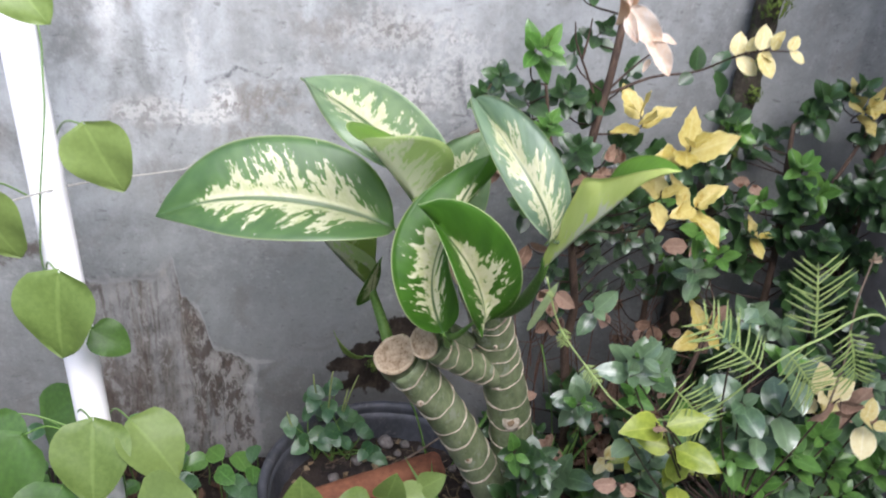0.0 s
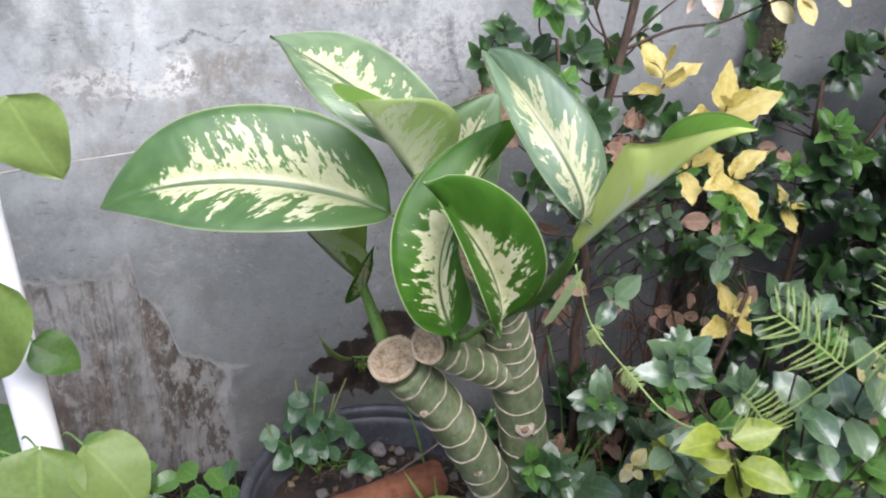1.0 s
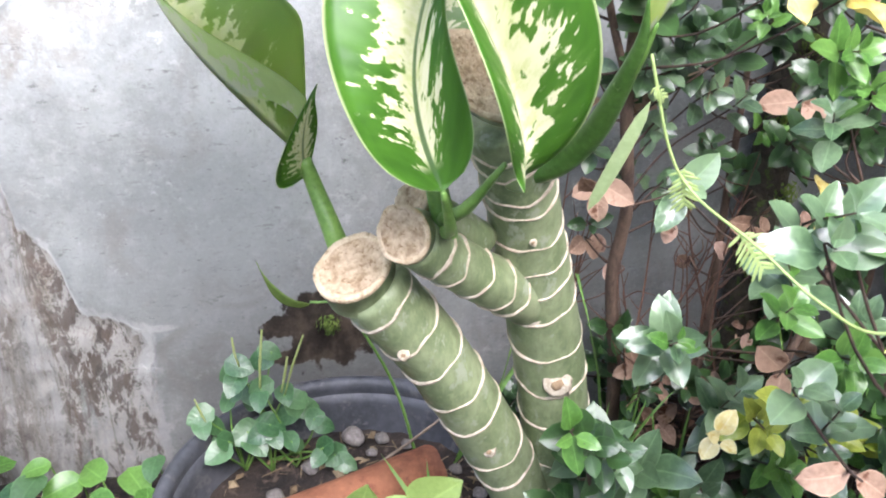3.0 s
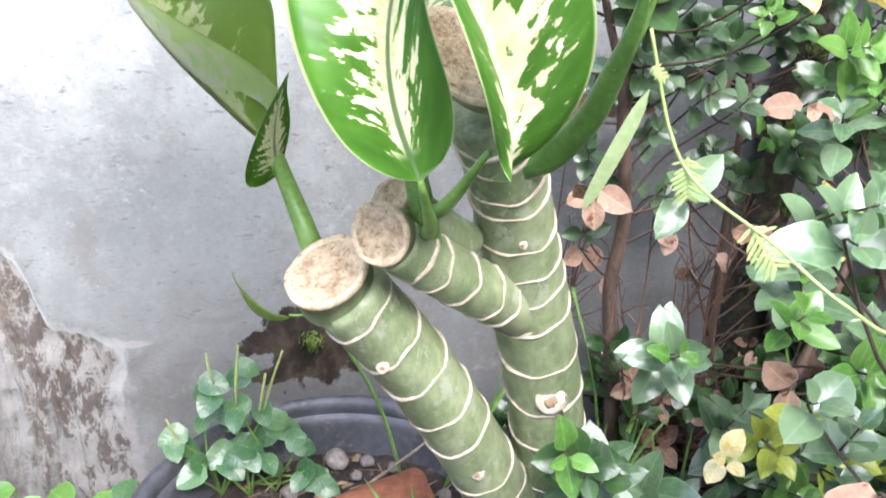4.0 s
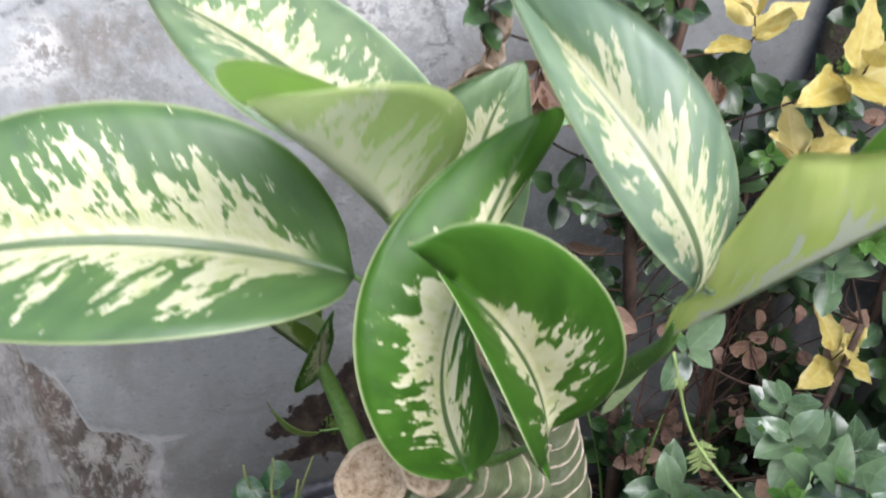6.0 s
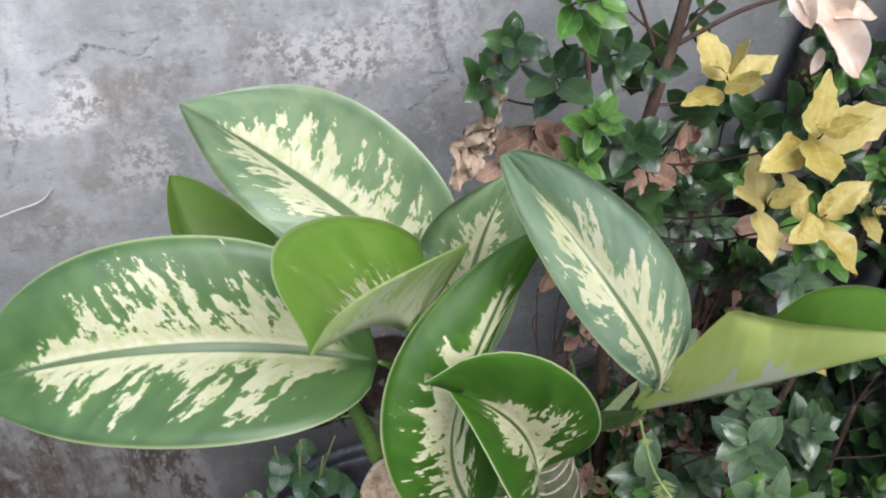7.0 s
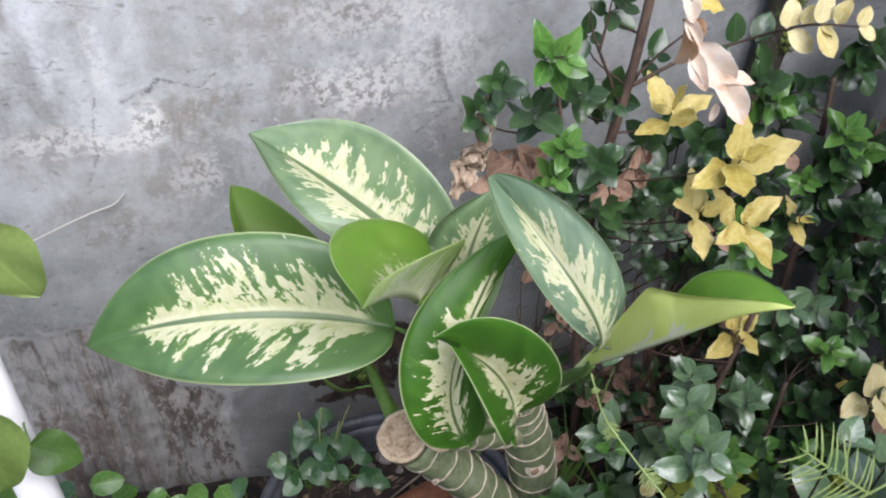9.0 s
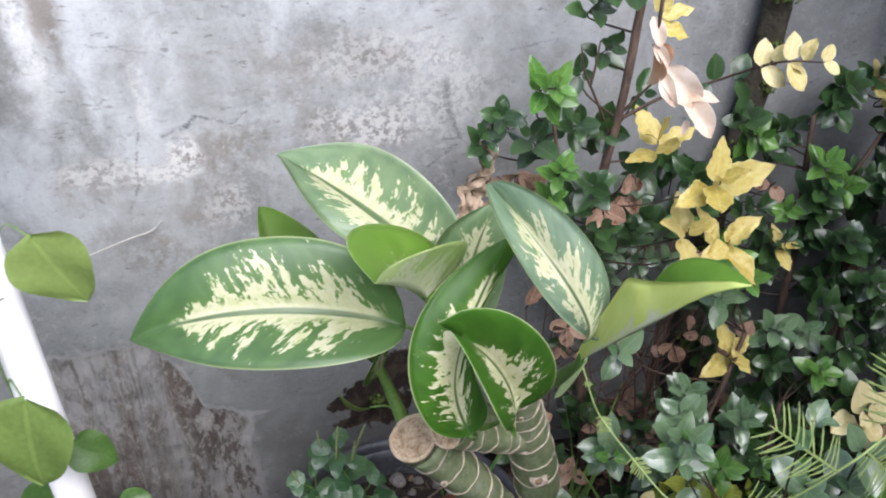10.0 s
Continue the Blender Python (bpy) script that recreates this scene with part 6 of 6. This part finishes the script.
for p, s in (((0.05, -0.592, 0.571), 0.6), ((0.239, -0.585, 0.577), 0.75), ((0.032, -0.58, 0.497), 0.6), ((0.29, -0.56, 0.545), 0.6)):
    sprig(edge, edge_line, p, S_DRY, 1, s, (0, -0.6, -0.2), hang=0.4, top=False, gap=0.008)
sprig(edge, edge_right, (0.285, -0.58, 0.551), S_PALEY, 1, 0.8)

# a taller shrub added out of view; its crown over the bed casts shade
shade_crown, shade_crown_line = shrub("unseen tall shrub added to shade the right of the bed", (0.63, -0.07, 0.08), [(0.63, -0.07, 0.08), (0.63, -0.08, 0.5), (0.625, -0.1, 0.85), (0.61, -0.15, 1.08), (0.54, -0.25, 1.24), (0.38, -0.42, 1.34)], (0.012, 0.010, 0.008, 0.005, 0.003))
rnd.seed(5)
for k in range(26):
    sprig(shade_crown, shade_crown_line, (rnd.uniform(0.50, 0.62), rnd.uniform(-0.60, -0.20), rnd.uniform(1.24, 1.5)), S_SHRUB, 3, rnd.uniform(1.2, 1.7), (0, -0.4, 0.8))

rnd.seed(8)
# ---- feathery cypress vine ----
feather = thing("cypress_vine", "cypress vine with feathery comb-like leaves trailing through the shrubs", "climbing vine", at=(0.34, -0.60, 0.0))


def comb_leaf(length, width, pairs, curl):
    """A comb leaf: thin midrib with pairs of needle leaflets."""
    vs, fs, uv = [], [], []

    def needle(p, d, ln, w, up):
        d, n0 = d.normalized(), len(vs)
        x = d.cross(up).normalized() * w
        for f, k in ((0, 0.7), (0.35, 1.0), (0.8, 0.8), (1.0, 0.15)):
            c = p + d * ln * f - up * (curl * ln * f * f * 0.6)
            vs.extend((c - x * k, c + up * w * 0.5 * k, c + x * k))
            uv.extend(((f, 0.0), (f, 0.5), (f, 1.0)))
        for i in range(3):
            for j in range(2):
                fs.append((n0 + i * 3 + j, n0 + i * 3 + j + 1, n0 + i * 3 + j + 4, n0 + i * 3 + j + 3))

    up = Vector((0, 0, 1))
    needle(Vector(), Vector((0, 1, 0)), length, 0.0011, up)
    for k in range(pairs):
        f = 0.06 + 0.92 * k / pairs
        ln = width / 2 * (0.55 + 0.9 * math.sin(math.pi * min(1.0, f * 0.85 + 0.1)) ** 0.8) * 0.75 * rnd.uniform(0.9, 1.08)
        p = Vector((0, length * f, -curl * length * f * f * 0.6))
        for s in (1, -1):
            needle(p, Vector((s, 0.35 + 0.7 * f + rnd.uniform(-0.2, 0.2), 0.08 + rnd.uniform(-0.25, 0.25))), ln * rnd.uniform(0.8, 1.05), 0.0010, up)
    return mesh_of("comb_leaf", vs, fs, [M_FERN], uv)


combs = [comb_leaf(0.072, 0.070, 11, 0.25), comb_leaf(0.074, 0.068, 11, 0.35), comb_leaf(0.062, 0.060, 10, 0.45), comb_leaf(0.028, 0.024, 8, 0.3)]
for pts in ([(0.34, -0.60, 0.0), (0.36, -0.60, 0.3), (0.33, -0.59, 0.55), (0.26, -0.58, 0.673), (0.194, -0.58, 0.654), (0.15, -0.585, 0.632), (0.115, -0.56, 0.565), (0.075, -0.53, 0.535), (0.042, -0.52, 0.55), (0.024, -0.49, 0.567), (0.012, -0.45, 0.578), (0.0, -0.438, 0.60), (-0.016, -0.435, 0.648)],
            [(0.26, -0.58, 0.673), (0.33, -0.59, 0.69), (0.42, -0.60, 0.72)]):
    part("vine_stem", tube("vine_stem", [rel(p, feather) for p in pts], (0.0012, 0.0012, 0.0010, 0.0008, 0.0009), M_FERN, 5, 8), feather)
for p, d, up, k, s in (((0.191, -0.58, 0.658), (-0.2, 0.0, 0.9), (-0.35, -0.85, 0.3), 0, 1.0), ((0.140, -0.588, 0.631), (-0.75, 0.15, 0.6), (-0.35, -0.75, 0.5), 1, 1.0), ((0.062, -0.58, 0.612), (0.65, -0.05, -0.65), (-0.2, -0.8, 0.55), 1, 1.0), ((0.166, -0.585, 0.643), (0.65, -0.05, -0.65), (-0.3, -0.8, 0.45), 0, 0.95),
                       ((0.26, -0.58, 0.673), (0.7, 0.1, 0.3), (-0.3, -0.8, 0.5), 0, 1.0), ((0.225, -0.58, 0.663), (0.3, -0.2, -0.8), (-0.3, -0.8, 0.4), 2, 1.0),
                       ((0.008, -0.442, 0.590), (0.1, -0.15, -0.95), (-0.3, -0.9, 0.2), 3, 0.8), ((0.020, -0.48, 0.570), (0.5, -0.4, -0.7), (-0.3, -0.8, 0.4), 3, 0.9), ((-0.014, -0.437, 0.632), (0.5, -0.1, -0.4), (-0.2, -0.9, 0.3), 3, 0.35)):
    part("comb_leaf", combs[k], feather, "", placed(rel(p, feather), d, up, s))

stalk = thing("dry_seed_stalk", "thin dry brown stalk with a withered seed head among the leaves", "dry stalk", at=(0.30, -0.53, 0.0))
line = [(0.30, -0.53, -0.005), (0.27, -0.535, 0.35), (0.268, -0.540, 0.596), (0.264, -0.540, 0.626), (0.259, -0.540, 0.671), (0.261, -0.540, 0.712)]
part("stalk", tube("stalk", [rel(p, stalk) for p in line], (0.0016, 0.0012, 0.0009), M_STICK, 6, 6, 0.2), stalk)
for k in range(7):
    d = Vector((math.sin(k * 2.4), -0.4 + 0.3 * math.cos(k * 1.7), 0.5 + 0.4 * math.cos(k * 2.4)))
    part("seed_pod", leaf_mesh("seed_pod", 0.009, 0.004, M_CRUMPLE, 0.5, 0.6, 0.8, 0.2, 5), stalk, "", placed(rel(line[-1], stalk), d, (0, -1, 0.4)))

# ---- low plants along the front and left ----
creeper = thing("ground_creeper", "low creeping herb with dark green leaves at the wall's foot", "ground cover", at=(-0.40, -0.14, 0.06))
broad = [leaf_mesh("leaf", 0.045, 0.036, (M_FRESH, M_HERB)[k], 0.5, 0.7, 0.2, 0.2 + 0.1 * k, 7, 0.1, 0.5, 3) for k in range(2)]
for k in range(64):
    p = Vector((rnd.uniform(-0.66, -0.315), rnd.uniform(-0.22, -0.05), 0.0))
    p.z = 0.10 + 0.065 * rnd.random() + (0.05 if p.x < -0.5 else 0)
    root = Vector((p.x, p.y + 0.01, ground_height(p.x, p.y)))
    st = part("stalk", tube("stalk", [rel(root, creeper), rel((root + p) / 2 + jitter(0.006), creeper), rel(p, creeper)], (0.0015, 0.0012, 0.001), M_STALK, 5, 3), creeper)
    ang = rnd.uniform(0, 6.28)
    part("leaf", broad[k % 2], st, "", placed(rel(p, creeper), (math.cos(ang), math.sin(ang) - 0.4, 0.0), Vector((0, -0.5, 0.9)) + jitter(0.3), rnd.uniform(0.55, 0.95)))

weed = thing("leafy_weed", "broad-leaved weed with pointed pale green leaves before the pot", "weed", at=(-0.24, -0.47, -0.005))
point = leaf_mesh("leaf", 0.085, 0.075, M_VINE, 0.5, 0.9, 0.3, 0.12, 9, 0.1, 0.4, 4)
for p, d, up, s in (((-0.262, -0.50, 0.405), (-0.05, -0.1, 1.0), (-0.1, -0.8, 0.6), 0.75), ((-0.275, -0.50, 0.40), (-0.8, -0.3, 0.1), (0, -0.5, 0.9), 0.7), ((-0.25, -0.49, 0.395), (0.7, -0.4, 0.0), (0.1, -0.5, 0.9), 0.7), ((-0.17, -0.45, 0.385), (0.1, -0.2, 0.6), (0, -0.7, 0.7), 0.5), ((-0.19, -0.45, 0.38), (-0.8, -0.2, 0.1), (0, -0.6, 0.8), 0.5), ((-0.155, -0.44, 0.375), (0.8, -0.3, 0.1), (0, -0.6, 0.8), 0.5), ((-0.13, -0.44, 0.385), (0.5, -0.2, 0.5), (0, -0.7, 0.7), 0.4),
                    ((-0.43, -0.42, 0.38), (0.5, -0.3, 0.25), (-0.1, -0.6, 0.8), 0.85)):
    q = rel(p, weed)
    st = part("stalk", tube("stalk", [Vector((q.x * 0.3, q.y * 0.4, 0.0)), Vector((q.x * 0.8, q.y * 0.8 + 0.01, q.z * 0.6)), q], (0.0025, 0.002, 0.0013), M_STALK, 6, 5), weed)
    part("leaf", point, st, "", placed(q, d, up, s))

# ---- grass ----
for k, (x, y, h, lean) in enumerate(((0.13, -0.16, 0.22, 0.05), (0.16, -0.14, 0.16, -0.06), (0.115, -0.19, 0.26, 0.02), (0.43, -0.17, 0.24, 0.12), (0.46, -0.16, 0.2, 0.16), (0.40, -0.17, 0.2, -0.05), (0.5, -0.2, 0.22, 0.15), (-0.045, -0.265, 0.16, -0.09), (-0.02, -0.15, 0.2, 0.1), (0.21, -0.2, 0.16, -0.1))):
    inpot = (x + 0.135) ** 2 + (y + 0.223) ** 2 < 0.02
    z0 = 0.15 if inpot else ground_height(x, y)
    tuft = thing("grass_tuft", "tuft of long thin green grass blades", "grass", "grass tufts", at=(x, y, z0))
    for j in range(4 if not inpot else 2):
        ln = h * rnd.uniform(0.7, 1.15)
        me = leaf_mesh("blade", ln, 0.006, M_GRASS, 0.25, 0.7, 0.5, 0.25 + 0.2 * rnd.random(), 9, 0, 0.2, 1, rnd.uniform(-0.6, 0.6))
        part("blade", me, tuft, "", placed((0, 0, 0), (lean * 4 + rnd.uniform(-0.45, 0.45), rnd.uniform(-0.45, 0.1), 1.0), (rnd.uniform(-0.5, 0.5), -0.8, 0.3)))
curl = thing("curled_blade", "small curled green leaf tip growing beside the stump", "leaf", at=(-0.13, -0.16, 0.15))
part("stalk", tube("stalk", [(0.075, 0.01, 0), (0.05, 0.03, 0.1), (0.005, 0.04, 0.185), (-0.028, 0.04, 0.198)], (0.0018, 0.0015, 0.0012), M_STALK, 6), curl)
part("blade", blade("blade", [(-0.028, 0.04, 0.196), (-0.05, 0.04, 0.188), (-0.066, 0.04, 0.212), (-0.074, 0.04, 0.245), (0.0, -0.004, 0.009), (0.003, -0.004, 0.008), (0.002, 0, 0.004), (0.0, 0.002, -0.003), (-0.002, 0.002, -0.002), (0, 0, -0.001)], (0, -1, 0.3), M_VINE, M_VINE, ns=16, nv=3), curl)

# ---- litter ----
def litter():
    vs, fs, uv, sl = [], [], [], []
    for k in range(1500):
        x, y = rnd.uniform(-0.62, 0.7), rnd.uniform(-0.5, -0.02)
        if (x + 0.135) ** 2 + (y + 0.223) ** 2 < 0.185 ** 2:
            continue
        c = Vector((x, y, ground_height(x, y) + 0.004))
        if k % 3:
            ln, w = rnd.uniform(0.018, 0.038), rnd.uniform(0.009, 0.02)
        else:
            ln, w = rnd.uniform(0.025, 0.07), rnd.uniform(0.0012, 0.0025)
        m = placed(c, (rnd.uniform(-1, 1), rnd.uniform(-1, 1), rnd.uniform(-0.1, 0.35)), Vector((0, 0, 1)) + jitter(0.6))
        n0, cup = len(vs), rnd.uniform(-0.3, 0.5)
        for i in range(5):
            s = i / 4
            ww = w / 2 * max(bow(s, 0.6, 0.8), 0.08)
            for v in (-1, 0, 1):
                vs.append(m @ Vector((ww * v, ln * (s - 0.5), cup * ww * abs(v) + 0.3 * ln * (s - 0.5) ** 2)))
                uv.append((s, v * 0.5 + 0.5))
        for i in range(4):
            for j in range(2):
                fs.append((n0 + i * 3 + j, n0 + i * 3 + j + 1, n0 + i * 3 + j + 4, n0 + i * 3 + j + 3))
                sl.append(0 if k % 3 else 1)
    ob = new("leaf_litter", mesh_of("leaf_litter", vs, fs, [M_LITTER, M_STRAW], uv, sl))
    tagged(ob, "brown fallen leaves and straw scattered over the soil", "leaf litter", kind="stuff")


def island_tone(name, low, high):
    n = Nodes(name)
    r = n.node("NewGeometry").outputs["Random Per Island"]
    c = n.mix(r, low, high)
    c = n.mix(n.math("MULTIPLY", n.noise(n.coords(), 120, 4, 0.6), 0.5), c, tuple(0.5 * q for q in low))
    return n.finish(c, 0.8, 0.2)


def pot_litter():
    """Bits of straw and rotted leaf on the potting soil."""
    vs, fs = [], []
    for k in range(220):
        ang, r = rnd.uniform(0, 6.28), 0.15 * math.sqrt(rnd.random())
        c = Vector((r * math.cos(ang), r * math.sin(ang), 0.155))
        m = placed(c, (rnd.uniform(-1, 1), rnd.uniform(-1, 1), rnd.uniform(-0.1, 0.15)), Vector((0, 0, 1)) + jitter(0.5))
        ln, w = (rnd.uniform(0.008, 0.03), rnd.uniform(0.0004, 0.0009)) if k % 4 else (rnd.uniform(0.006, 0.014), rnd.uniform(0.002, 0.005))
        n0 = len(vs)
        vs += [m @ Vector(q) for q in ((-w, -ln / 2, 0), (w, -ln / 2, 0), (w * 0.7, ln / 2, 0.001), (-w * 0.7, ln / 2, 0.001), (0, 0, w))]
        fs += [(n0, n0 + 1, n0 + 4), (n0 + 1, n0 + 2, n0 + 4), (n0 + 2, n0 + 3, n0 + 4), (n0 + 3, n0, n0 + 4)]
    ob = new("pot_litter", mesh_of("pot_litter", vs, fs, [M_STRAW], smooth=False))
    ob.location = (-0.135, -0.223, 0)
    tagged(ob, "straw and crumbled dry leaves on the potting soil", "plant litter", kind="stuff")


M_LITTER = island_tone("fallen_leaf", (0.070, 0.040, 0.026), (0.26, 0.155, 0.10))
M_STRAW = island_tone("dry_straw", (0.16, 0.11, 0.06), (0.42, 0.33, 0.2))
litter()
pot_litter()
